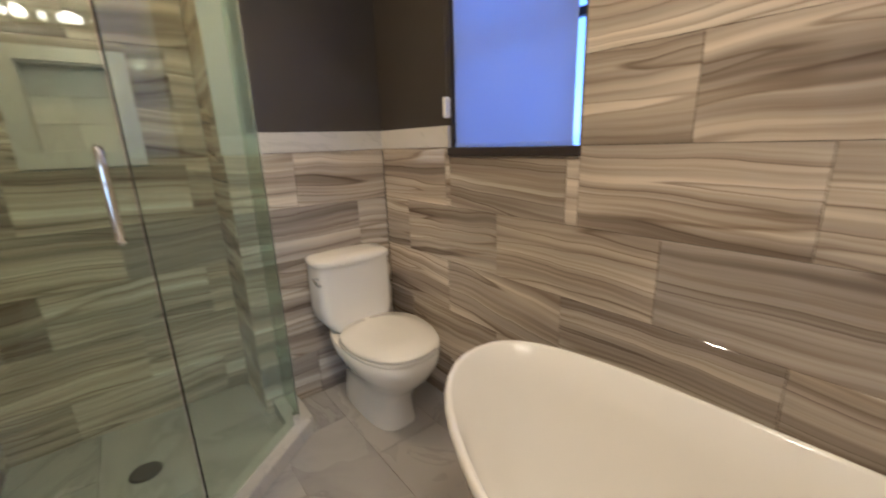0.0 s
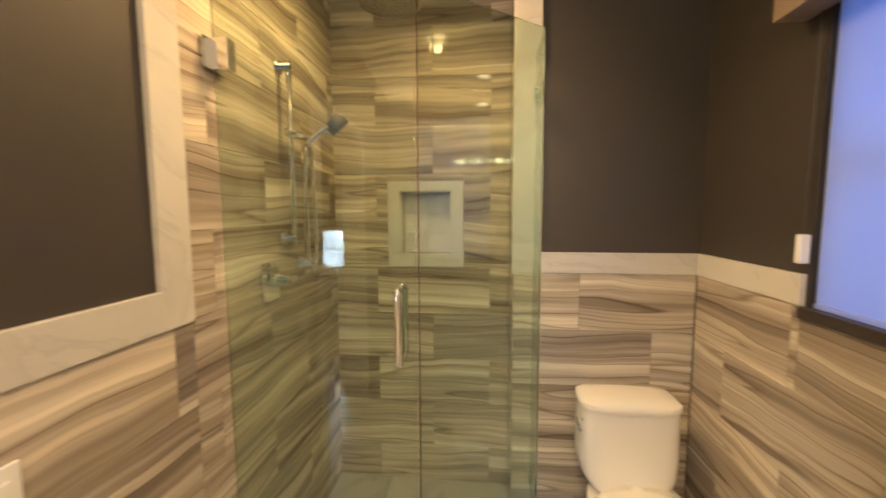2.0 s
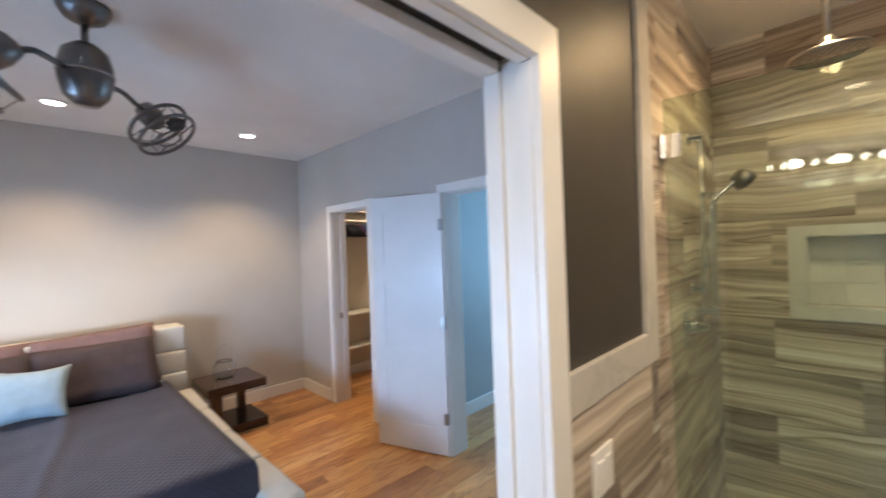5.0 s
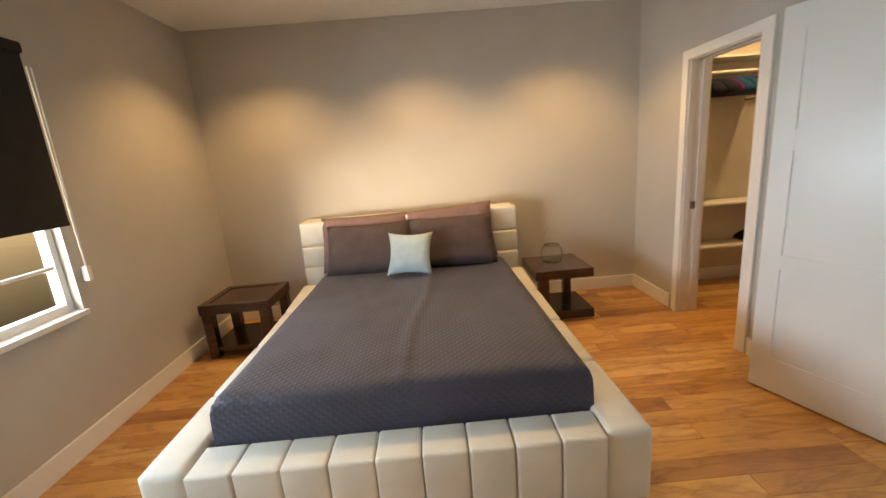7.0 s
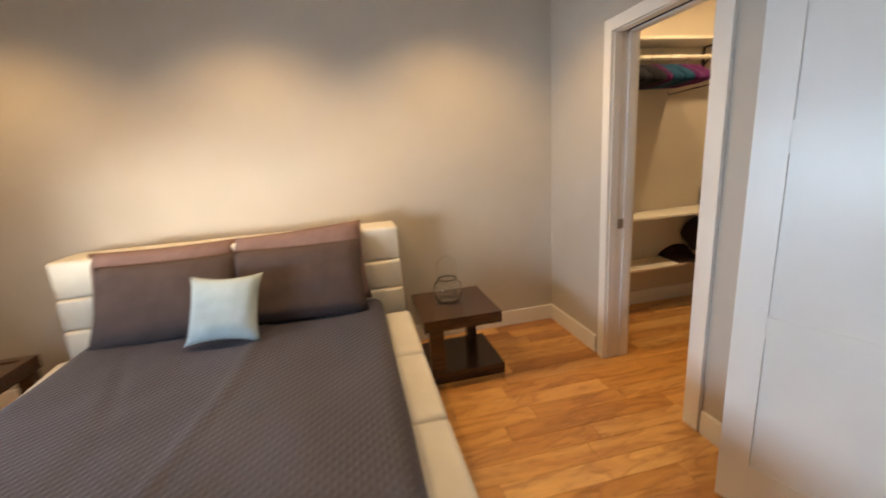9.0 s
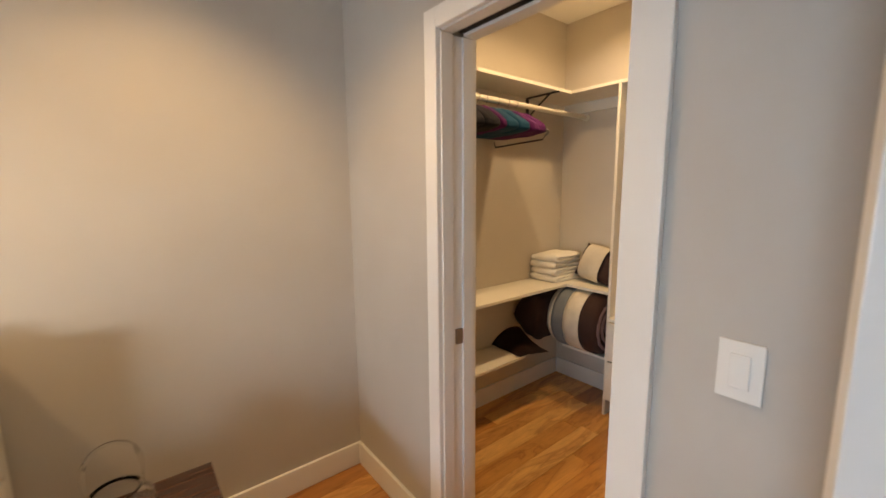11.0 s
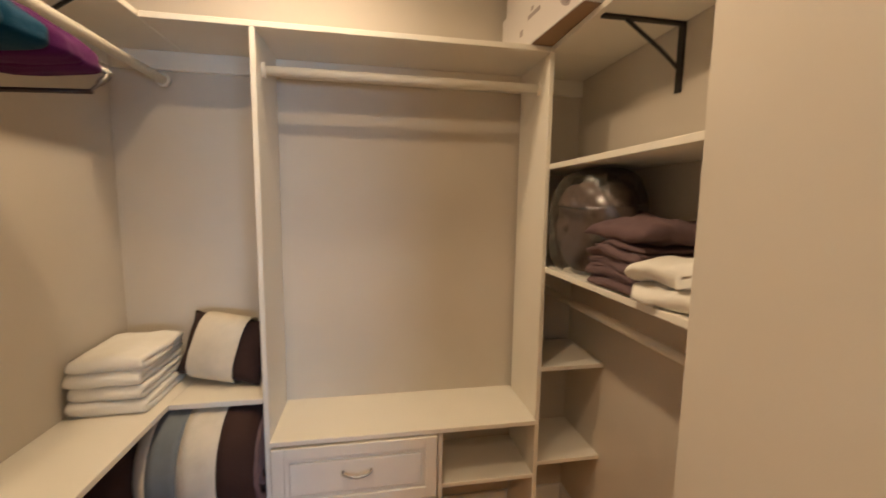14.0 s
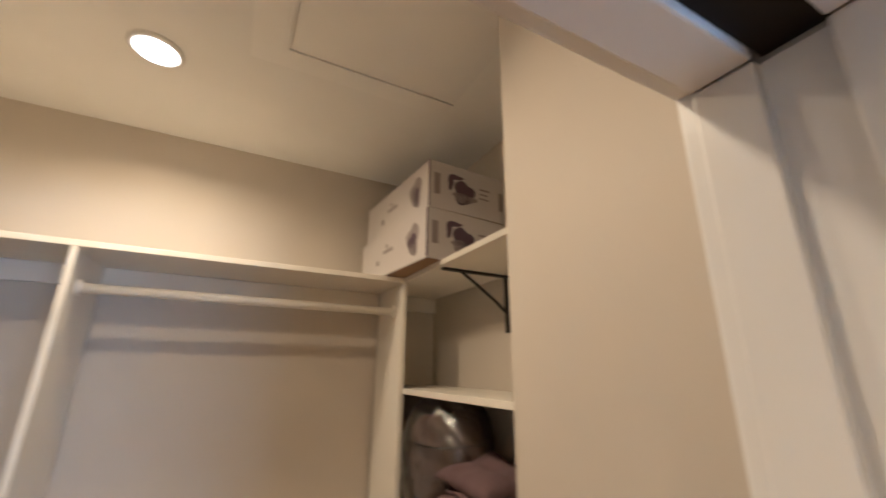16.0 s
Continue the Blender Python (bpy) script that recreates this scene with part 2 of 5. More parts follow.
def leather():
    k = Nodes("cream_leather", 0.42)
    v = k.coords()
    k.color(k.ramp(k.noise(v, 5, 4), [(0.3, (0.63, 0.60, 0.53)), (0.7, (0.73, 0.70, 0.63))]))
    k.bump(k.noise(v, 160, 4), 0.18, 0.002)
    return k.m


def blind_cloth():
    k = Nodes("shade_fabric", 0.9)
    k.color((0.62, 0.68, 0.80))
    v = k.coords((1, 1, 1))
    weave = k.noise(v, 500, 2)
    k.bump(weave, 0.15, 0.0005)
    tr = k.add("ShaderNodeBsdfTranslucent")
    k.link(k.ramp(k.noise(v, 1.6, 2), [(0.3, (0.52, 0.66, 0.90)), (0.7, (0.60, 0.74, 0.96))]), tr.inputs["Color"])
    mx = k.add("ShaderNodeMixShader")
    mx.inputs[0].default_value = 0.7
    k.link(k.b.outputs[0], mx.inputs[1])
    k.link(tr.outputs[0], mx.inputs[2])
    k.link(mx.outputs[0], k.t.nodes["Material Output"].inputs[0])
    return k.m


def glow(name, color, strength):
    k = Nodes(name, 0.4)
    k.color((0.9, 0.88, 0.82))
    k.b.inputs["Emission Color"].default_value = (*color, 1)
    k.b.inputs["Emission Strength"].default_value = strength
    return k.m


M_WHITE = paint("white_trim_paint", (0.80, 0.785, 0.755), 0.35, 0.05)
M_DOOR = paint("white_door_paint", (0.80, 0.79, 0.775), 0.30, 0.05)
M_CEIL = paint("ceiling_paint", (0.84, 0.83, 0.80), 0.8)
M_WALL = paint("greige_wall_paint", (0.505, 0.47, 0.425), 0.6)
M_CLOSET = paint("closet_wall_paint", (0.60, 0.54, 0.455), 0.6)
M_HALL = paint("hall_wall_paint", (0.42, 0.45, 0.46), 0.6)
M_DARK = paint("charcoal_wall_paint", (0.045, 0.037, 0.031), 0.50, 0.25)
M_SHELF = paint("white_melamine", (0.80, 0.755, 0.66), 0.40, 0.03)
M_STONE = striped_stone()
M_MARBLE = marble("marble_trim", (0.63, 0.60, 0.555), (0.555, 0.53, 0.49), 0.22, 1.6)
M_MARBLE_FLOOR = marble("marble_floor", (0.46, 0.44, 0.415), (0.36, 0.34, 0.325), 0.25, 1.3)
M_GROUT = paint("grout", (0.46, 0.41, 0.36), 0.85)
M_WOOD = floor_wood()
M_GAP = paint("plank_joint", (0.10, 0.05, 0.022), 0.8)
M_ESPRESSO = dark_wood()
M_QUILT = quilt()
M_PILLOW = cloth("taupe_pillowcase", (0.088, 0.066, 0.068), 900, 0.85, 0.25)
M_PILLOW2 = cloth("rosy_pillowcase", (0.235, 0.155, 0.15), 900, 0.85, 0.25)
M_CUSHION = cloth("pale_blue_cushion", (0.44, 0.54, 0.59), 700, 0.8, 0.2)
M_LEATHER = leather()
M_PORCELAIN = Nodes("porcelain", 0.06, Coat_Weight=0.4).color((0.80, 0.765, 0.70)).m
M_CHROME = metal("chrome", (0.90, 0.90, 0.91), 0.10)
M_NICKEL = metal("brushed_nickel", (0.34, 0.33, 0.31), 0.30)
M_PEWTER = metal("pewter", (0.20, 0.19, 0.18), 0.34)
M_BLACK = Nodes("black_iron", 0.45).color((0.014, 0.012, 0.011)).m
# near-black colour that stands for the shade inside the pocket-door slots
M_SLOT_SHADE = Nodes("slot_shade", 0.9).color((0.012, 0.010, 0.009)).m
M_BRONZE = Nodes("dark_bronze_frame", 0.4).color((0.035, 0.026, 0.022)).m
M_TAN = paint("tan_valance", (0.30, 0.22, 0.15), 0.5)
M_GLASS = glass("shower_glass", (0.66, 0.77, 0.67))
M_CLEAR = glass("clear_glass", (0.97, 0.985, 0.98))
M_FILM = film_plastic()
M_BLIND = blind_cloth()
M_BLIND_DARK = cloth("dark_shade_fabric", (0.035, 0.032, 0.03), 500)
M_PLASTIC = Nodes("white_plastic", 0.35).color((0.80, 0.79, 0.76)).m
M_TOWEL = cloth("cream_towel", (0.90, 0.87, 0.80), 420, 0.95, 0.5, (0.84, 0.80, 0.72))
M_BROWN = cloth("brown_cloth", (0.045, 0.022, 0.018), 600, 0.8)
M_CREAMCLOTH = cloth("cream_cloth", (0.68, 0.61, 0.49), 500, 0.9)
M_GREYCLOTH = cloth("grey_cloth", (0.19, 0.21, 0.225), 500, 0.9)
M_BROWNQUILT = cloth("brown_comforter", (0.12, 0.080, 0.064), 90, 0.9, 0.6)
M_MAUVE = cloth("mauve_blanket", (0.20, 0.128, 0.132), 500, 0.75, 0.8)
M_CARD = Nodes("box_card", 0.6).color((0.64, 0.60, 0.57)).m
M_CARDBROWN = Nodes("brown_card", 0.8).color((0.30, 0.19, 0.11)).m
M_PRINT = Nodes("purple_print", 0.5).color((0.13, 0.085, 0.12)).m
M_PRINT2 = Nodes("grey_print", 0.5).color((0.33, 0.28, 0.27)).m
M_TEAL = cloth("teal_plush", (0.001, 0.040, 0.085), 260, 0.9, 0.3)
M_MAGENTA = cloth("magenta_plush", (0.078, 0.008, 0.078), 260, 0.9, 0.3)
M_HBLACK = cloth("black_plush", (0.004, 0.004, 0.009), 260, 0.9, 0.3)
M_HBAR = Nodes("dark_hanger_bar", 0.35).color((0.030, 0.014, 0.012)).m
M_LENS = glow("lamp_lens", (1.0, 0.80, 0.55), 14.0)
M_DOME = glow("lamp_dome", (1.0, 0.66, 0.30), 18.0)
M_BULB = glow("bulb_glass", (1.0, 0.84, 0.60), 45.0)
M_LENS_COOL = glow("downlight_lens", (1.0, 0.86, 0.68), 10.0)


# ---- helpers for building ----
ORIGIN = {}


def box(bm, x0, x1, y0, y1, z0, z1, bevel=0.0, seg=2):
    vs = [bm.verts.new(p) for p in ((x0, y0, z0), (x1, y0, z0), (x1, y1, z0), (x0, y1, z0),
                                    (x0, y0, z1), (x1, y0, z1), (x1, y1, z1), (x0, y1, z1))]
    fs = [bm.faces.new([vs[i] for i in f]) for f in ((0, 3, 2, 1), (4, 5, 6, 7), (0, 1, 5, 4), (1, 2, 6, 5), (2, 3, 7, 6), (3, 0, 4, 7))]
    if bevel:
        es = {e for f in fs for e in f.edges}
        bmesh.ops.bevel(bm, geom=list(es), offset=bevel, segments=seg, profile=0.6, affect="EDGES")


def boxes(*bs, bevel=0.0, seg=2):
    bm = bmesh.new()
    for b in bs:
        box(bm, *b, bevel=bevel, seg=seg)
    return bm


def tube(bm, pts, r, n=10, closed=False):
    pts = [Vector(p) for p in pts]
    rings = []
    m = len(pts)
    for i, p in enumerate(pts):
        a = pts[(i - 1) % m] if closed or i else p
        b = pts[(i + 1) % m] if closed or i < m - 1 else p
        d = (b - a).normalized()
        up = Vector((0, 0, 1)) if abs(d.z) < 0.9 else Vector((1, 0, 0))
        u = d.cross(up).normalized()
        w = u.cross(d)
        rr = r[i] if isinstance(r, (list, tuple)) else r
        rings.append([bm.verts.new(p + rr * (math.cos(2 * math.pi * k / n) * u + math.sin(2 * math.pi * k / n) * w)) for k in range(n)])
    for i in range(m if closed else m - 1):
        a, b = rings[i], rings[(i + 1) % m]
        for k in range(n):
            bm.faces.new((a[k], a[(k + 1) % n], b[(k + 1) % n], b[k]))
    if not closed:
        bm.faces.new(rings[0][::-1])
        bm.faces.new(rings[-1])


def lathe(bm, profile, centre, n=28, squash=(1, 1)):
    rings = []
    for r, z in profile:
        rings.append([bm.verts.new((centre[0] + r * squash[0] * math.cos(2 * math.pi * k / n),
                                    centre[1] + r * squash[1] * math.sin(2 * math.pi * k / n), centre[2] + z)) for k in range(n)])
    for a, b in zip(rings, rings[1:]):
        for k in range(n):
            bm.faces.new((a[k], a[(k + 1) % n], b[(k + 1) % n], b[k]))
    for ring in (rings[0], rings[-1]):
        if len(ring) > 2:
            bm.faces.new(ring)


def smooth_path(pts, steps=6):
    """A rounded line through the points."""
    p = [Vector(q) for q in pts]
    p = [2 * p[0] - p[1], *p, 2 * p[-1] - p[-2]]
    out = []
    for i in range(1, len(p) - 2):
        for s in range(steps):
            t = s / steps
            a, b, c, d = p[i - 1], p[i], p[i + 1], p[i + 2]
            out.append(0.5 * ((2 * b) + (c - a) * t + (2 * a - 5 * b + 4 * c - d) * t * t + (3 * b - a - 3 * c + d) * t ** 3))
    out.append(p[-2])
    return out


def thing(name, base, label, category, group="", kind=""):
    ob = new(name)
    ob.empty_display_size = 0.1
    ob.location = base
    ORIGIN[ob] = Vector(base)
    return tagged(ob, label, category, group, kind)


def part(name, bm, material, parent=None, label="", smooth=False):
    o = ORIGIN.get(parent, Vector((0, 0, 0)))
    bmesh.ops.translate(bm, verts=bm.verts, vec=-o)
    bmesh.ops.recalc_face_normals(bm, faces=bm.faces)
    if smooth:
        for f in bm.faces:
            f.smooth = True
    me = bpy.data.meshes.new(name)
    bm.to_mesh(me)
    bm.free()
    me.materials.append(material)
    ob = new(name, me)
    if parent:
        ob.parent = parent
    ORIGIN[ob] = o
    return tagged(ob, label)


def setting(name, material, *bs, label="", category="", parent=None, bevel=0.0):
    ob = part(name, boxes(*bs, bevel=bevel), material, parent, label)
    if not parent:
        tagged(ob, label, category, "", "structure")
    return ob


def rounded_smooth(ob, angle=40):
    ob.data.set_sharp_from_angle(angle=radians(angle))
    for p in ob.data.polygons:
        p.use_smooth = True
    return ob


# ---- the large structure ----
XW, YT, YS = 1.690, 2.040, 2.400           # window wall, toilet wall, back of the shower
SX = 0.935                                 # right side of the shower recess
YBK = -1.60                                # end of the bathroom
XH, YC, YL = -4.110, 2.000, -2.115         # headboard wall, closet wall, bedroom window wall
DB0, DB1, DBZ = -0.30, 0.558, 2.006        # bathroom doorway
DC0, DC1 = -3.358, -2.692                  # closet doorway
DH0, DH1 = -1.665, -1.02                   # hall doorway
KB, KA, KP, KE = 3.785, -2.165, -2.455, 2.575   # closet: back wall, alcove wall, shelf fronts, end of the side wall
DZ = 2.030
WT = 0.154                                 # thickness of the wall with the doorways
TT = 0.012                                 # thickness of the wall tiles

setting("wall_partition", M_DARK, (-0.06, -0.004, DB1 + 0.02, YS + 0.1, 0, CM), (-0.06, -0.004, YBK, DB0 - 0.02, 0, CM), (-0.06, -0.004, DB0 - 0.02, DB1 + 0.02, DBZ + 0.03, CM),
        label="charcoal painted bathroom wall beside the doorway", category="wall")
setting("wall_bedroom_east", M_WALL, (-0.12, -0.06, DB1 + 0.02, YC, 0, CM), (-0.12, -0.06, YL, DB0 - 0.02, 0, CM), (-0.12, -0.06, DB0 - 0.02, DB1 + 0.02, DBZ + 0.03, CM),
        label="greige bedroom wall round the bathroom doorway", category="wall")
WY0, WY1, WZ0, WZ1 = 0.885, 1.478, 1.215, 2.06
setting("wall_bath_window", M_DARK, (XW + 0.004, XW + 0.16, YBK, WY0, 0, CB), (XW + 0.004, XW + 0.16, WY1, YS + 0.1, 0, CB),
        (XW + 0.004, XW + 0.16, WY0, WY1, 0, WZ0), (XW + 0.004, XW + 0.16, WY0, WY1, WZ1, CB),
        label="charcoal painted bathroom wall with a window", category="wall")
setting("wall_toilet", M_DARK, (SX + 0.012, XW + 0.004, YT + 0.004, YT + 0.12, 0, CB), label="charcoal painted wall above a stone wainscot", category="wall")
setting("wall_shower_back", M_GROUT, (-0.004, SX + 0.1, YS + 0.004, YS + 0.10, 0, 1.26), (-0.004, SX + 0.1, YS + 0.004, YS + 0.10, 1.60, CB),
        (-0.004, 0.365, YS + 0.004, YS + 0.10, 1.26, 1.60), (0.635, SX + 0.1, YS + 0.004, YS + 0.10, 1.26, 1.60), (0.365, 0.635, YS + 0.09, YS + 0.10, 1.26, 1.60),
        label="shower back wall with a recessed niche", category="wall")
setting("wall_shower_side", M_GROUT, (SX + 0.012, SX + 0.10, YT + 0.12, YS + 0.004, 0, CB), label="tiled side wall of the shower recess", category="wall")
setting("wall_bath_end", M_WALL, (-0.004, XW + 0.004, YBK - 0.1, YBK, 0, CB), label="plain end wall of the bathroom", category="wall")
setting("wall_headboard", M_WALL, (XH - 0.12, XH, YL - 0.12, KB + 0.1, 0, CM), label="greige wall behind the bed and closet", category="wall")
BW0, BW1, BWZ0, BWZ1 = -2.455, -0.57, 0.775, 2.10
setting("wall_bed_window", M_WALL, (XH, BW0, YL - 0.14, YL, 0, CM), (BW1, -0.12, YL - 0.14, YL, 0, CM), (BW0, BW1, YL - 0.14, YL, 0, BWZ0), (BW0, BW1, YL - 0.14, YL, BWZ1, CM),
        label="greige bedroom wall with a window", category="wall")
setting("wall_closet_front", M_WALL, (XH, DC0 - 0.02, YC, YC + WT, 0, CM), (DC0 - 0.02, DC1 + 0.02, YC, YC + WT, DZ + 0.02, CM), (DC1 + 0.02, DH0 - 0.02, YC, YC + WT, 0, CM),
        (DH0 - 0.02, DH1 + 0.02, YC, YC + WT, DZ + 0.02, CM), (DH1 + 0.02, -0.06, YC, YC + WT, 0, CM),
        label="greige wall with closet and hall doorways", category="wall")
setting("wall_closet_back", M_CLOSET, (XH, KA + 0.08, KB, KB + 0.1, 0, CM), label="warm beige closet back wall", category="wall")
setting("wall_closet_lining", M_CLOSET, (XH, XH + 0.004, YC + WT, KB, 0, CM), label="warm beige closet side wall", category="wall")
setting("wall_closet_side", M_CLOSET, (-2.60, KA, YC + WT, KE, 0, CM), label="beige closet wall beside the shelf alcove", category="wall")
setting("wall_closet_alcove", M_CLOSET, (KA, KA + 0.04, YC + WT, KB, 0, CM), label="beige wall at the back of the alcove", category="wall")
setting("wall_hall_west", M_HALL, (KA + 0.04, KA + 0.08, YC + WT, 4.9, 0, CM), label="grey hall wall seen through the doorway", category="wall")
setting("wall_hall_east", M_HALL, (-0.4, -0.3, YC + WT, 4.9, 0, CM), (KA + 0.04, -0.3, 4.9, 5.0, 0, CM), label="grey hall wall", category="wall")
setting("ceiling_bath", M_CEIL, (-0.004, XW + 0.16, YBK - 0.1, YS + 0.1, CB, CB + 0.08), label="white painted bathroom ceiling", category="ceiling")
setting("ceiling_bedroom", M_CEIL, (XH - 0.12, -0.004, YL - 0.14, YC + WT, CM, CM + 0.08), label="white painted bedroom ceiling", category="ceiling")
setting("ceiling_closet", M_CEIL, (XH - 0.12, -0.3, YC + WT, 5.0, CC, CM + 0.08), label="white painted closet ceiling", category="ceiling")
floor_bed = setting("floor_bedroom", M_GAP, (XH, -0.06, YL, 5.0, -0.12, -0.012), label="honey oak plank floor", category="floor")
floor_bath = setting("floor_bath", M_GROUT, (-0.06, XW, YBK, YS + 0.004, -0.12, -0.010), label="grey marble tile bathroom floor", category="floor")

# baseboards
BZ = 0.125
for i, b in enumerate([(XH, XH + 0.016, YL + 0.016, YC - 0.016, 0, BZ), (XH, DC0 - 0.105, YC - 0.016, YC, 0, BZ), (DC1 + 0.105, DH0 - 0.105, YC - 0.016, YC, 0, BZ),
                       (DH1 + 0.105, -0.12, YC - 0.016, YC, 0, BZ), (XH, -0.12, YL, YL + 0.016, 0, BZ), (-0.136, -0.12, DB1 + 0.10, YC - 0.016, 0, BZ),
                       (KA + 0.08, KA + 0.096, YC + WT, 4.9, 0, BZ), (XH + 0.004, KA, KB - 0.014, KB, 0, BZ), (XH + 0.004, XH + 0.018, YC + WT, KB - 0.014, 0, BZ), (KA - 0.014, KA, KE, KB - 0.014, 0, BZ)]):
    bb = setting("baseboard", M_WHITE, b, label="white painted baseboard along the wall", category="baseboard", bevel=0.004)


def doorway_y(name, x0, x1, y, depth, top, label):
    """Cased opening in a wall that runs along x, for a pocket door that slides to the right."""
    d = thing(name, ((x0 + x1) / 2, y, 0), label, "doorway", kind="structure")
    w = 0.074
    part("casing", boxes((x0 - w, x0 - 0.006, y - 0.020, y + 0.002, 0, top + w), bevel=0.004), M_WHITE, d)
    part("casing", boxes((x1 + 0.006, x1 + w + 0.020, y - 0.020, y + 0.002, 0, top + w), bevel=0.004), M_WHITE, d)
    part("casing", boxes((x0 - 0.0065, x1 + 0.0065, y - 0.0195, y + 0.002, top + 0.006, top + w - 0.0005), bevel=0.004), M_WHITE, d)
    part("casing", boxes((x1 + 0.006, x1 + w, y + depth - 0.002, y + depth + 0.018, 0, top + w), bevel=0.004), M_WHITE, d)
    part("casing", boxes((x0 - w, x0 - 0.006, y + depth - 0.002, y + depth + 0.018, 0, top + w), bevel=0.004), M_WHITE, d)
    part("casing", boxes((x0 - 0.0065, x1 + 0.0065, y + depth - 0.002, y + depth + 0.0175, top + 0.006, top + w - 0.0005), bevel=0.004), M_WHITE, d)
    return d


def jambs_x(d, x0, x1, y0, y1, top, slot):
    """Split jambs and head with a sliding-leaf slot, its shade a near-black plate."""
    m = (y0 + y1) / 2
    a, b = (m - 0.024, m + 0.024) if slot else (m, m)
    for xa, xb in ((x0 - 0.02, x0), (x1, x1 + 0.02)):
        part("jamb", boxes((xa, xb, y0, a, 0, top), (xa, xb, b, y1, 0, top), bevel=0.003), M_WHITE, d)
    part("head_jamb", boxes((x0, x1, y0, a, top, top + 0.02), (x0, x1, b, y1, top, top + 0.02), bevel=0.003), M_WHITE, d)
    if slot:
        part("jamb_stop", boxes((x0 - 0.02, x0 - 0.008, a, b, 0, top)), M_WHITE, d)
        part("pocket", boxes((x1 + 0.012, x1 + 0.02, a, b, 0, top)), M_WHITE, d)
        part("track_slot_shade", boxes((x0, x1 + 0.02, a, b, top + 0.011, top + 0.0195)), M_SLOT_SHADE, d, "near-black plate for the shade inside the sliding-door track slot")


door_c = doorway_y("door_closet", DC0, DC1, YC, WT, DZ, "white cased closet doorway with a pocket-door slot")
jambs_x(door_c, DC0, DC1, YC, YC + WT, DZ, True)
part("strike_plate", boxes((DC0 - 0.009, DC0 + 0.002, YC + 0.065, YC + 0.095, 0.895, 0.955), bevel=0.001), M_NICKEL, door_c, "brushed metal strike plate")
door_h = doorway_y("door_hall", DH0, DH1, YC, WT, DZ, "white cased hall doorway")
jambs_x(door_h, DH0, DH1, YC, YC + WT, DZ, False)

door_b = thing("door_bath", (0, (DB0 + DB1) / 2, 0), "white cased bathroom doorway with a pocket-door slot", "doorway", kind="structure")
w = 0.092
for x0, x1 in ((-0.006, 0.018), (-0.138, -0.118)):
    part("casing", boxes((x0, x1, DB1 + 0.004, DB1 + w, 0, DBZ + w), bevel=0.004), M_WHITE, door_b)
    part("casing", boxes((x0, x1, DB0 - w, DB0 - 0.004, 0, DBZ + w), bevel=0.004), M_WHITE, door_b)
    part("casing", boxes((x0, x1 - 0.0005, DB0 - 0.0045, DB1 + 0.0045, DBZ + 0.004, DBZ + w - 0.0005), bevel=0.004), M_WHITE, door_b)
for y0, y1, p0, p1 in ((DB1, DB1 + 0.019, DB1 + 0.010, DB1 + 0.019), (DB0 - 0.019, DB0, DB0 - 0.019, DB0 - 0.010)):
    part("jamb", boxes((-0.1195, -0.086, y0, y1, 0, DBZ), (-0.036, -0.0045, y0, y1, 0, DBZ), bevel=0.002), M_WHITE, door_b)
    part("pocket", boxes((-0.0858, -0.0362, p0, p1, 0, DBZ + 0.02)), M_WHITE, door_b)
part("head_jamb", boxes((-0.1195, -0.086, DB0, DB1, DBZ, DBZ + 0.029), (-0.036, -0.0045, DB0, DB1, DBZ, DBZ + 0.029), bevel=0.002), M_WHITE, door_b)
# plate coloured near black for the shade up in the bathroom door slot
part("track_slot_shade", boxes((-0.0858, -0.0362, DB0, DB1, DBZ + 0.024, DBZ + 0.029)), M_SLOT_SHADE, door_b, "near-black plate for the shade inside the sliding-door track slot")

# bathroom window
win = thing("window_bath", (XW, (WY0 + WY1) / 2, WZ0), "dark bronze bathroom window behind a lowered shade", "window", kind="structure")
for nm, b in (("sill", (XW - 0.018, XW + 0.07, WY0 - 0.012, WY1 + 0.010, WZ0 - 0.018, WZ0 + 0.012)), ("frame", (XW + 0.02, XW + 0.07, WY1 - 0.02, WY1, WZ0 + 0.012, WZ1)),
              ("frame", (XW + 0.06, XW + 0.09, WY0, WY0 + 0.012, WZ0 + 0.012, WZ1)), ("frame", (XW + 0.02, XW + 0.09, WY0, WY1, WZ1 - 0.03, WZ1)),
              ("meeting_rail", (XW + 0.06, XW + 0.09, WY0, WY1, 1.60, 1.625))):
    part(nm, boxes(b, bevel=0.003), M_BRONZE, win)
pane = part("pane", boxes((XW + 0.075, XW + 0.079, WY0 + 0.012, WY1 - 0.02, WZ0 + 0.012, WZ1 - 0.03)), M_CLEAR, win)
pane.visible_shadow = False
shade = thing("roller_shade", (XW - 0.004, 1.18, WZ0 + 0.02), "translucent grey roller shade lit blue by daylight", "blind")
part("fabric", boxes((XW + 0.012, XW + 0.0135, WY0 + 0.030, WY1 - 0.012, WZ0 + 0.022, 2.03)), M_BLIND, shade)
part("hem_bar", boxes((XW + 0.006, XW + 0.018, WY0 + 0.030, WY1 - 0.012, WZ0 + 0.013, WZ0 + 0.026), bevel=0.003), M_BLIND, shade)
part("valance", boxes((XW - 0.085, XW + 0.002, 0.80, 1.560, 2.005, 2.092), bevel=0.004), M_TAN, shade, "tan fascia board")
bm = bmesh.new()
tube(bm, [(XW - 0.012, 1.488, 2.0), (XW - 0.012, 1.491, 1.42)], 0.003, 6)
part("cord", bm, M_BRONZE, shade)
part("cord_clip", boxes((XW - 0.026, XW + 0.002, 1.480, 1.502, 1.345, 1.425), bevel=0.006), M_PLASTIC, shade, "white cord tensioner")

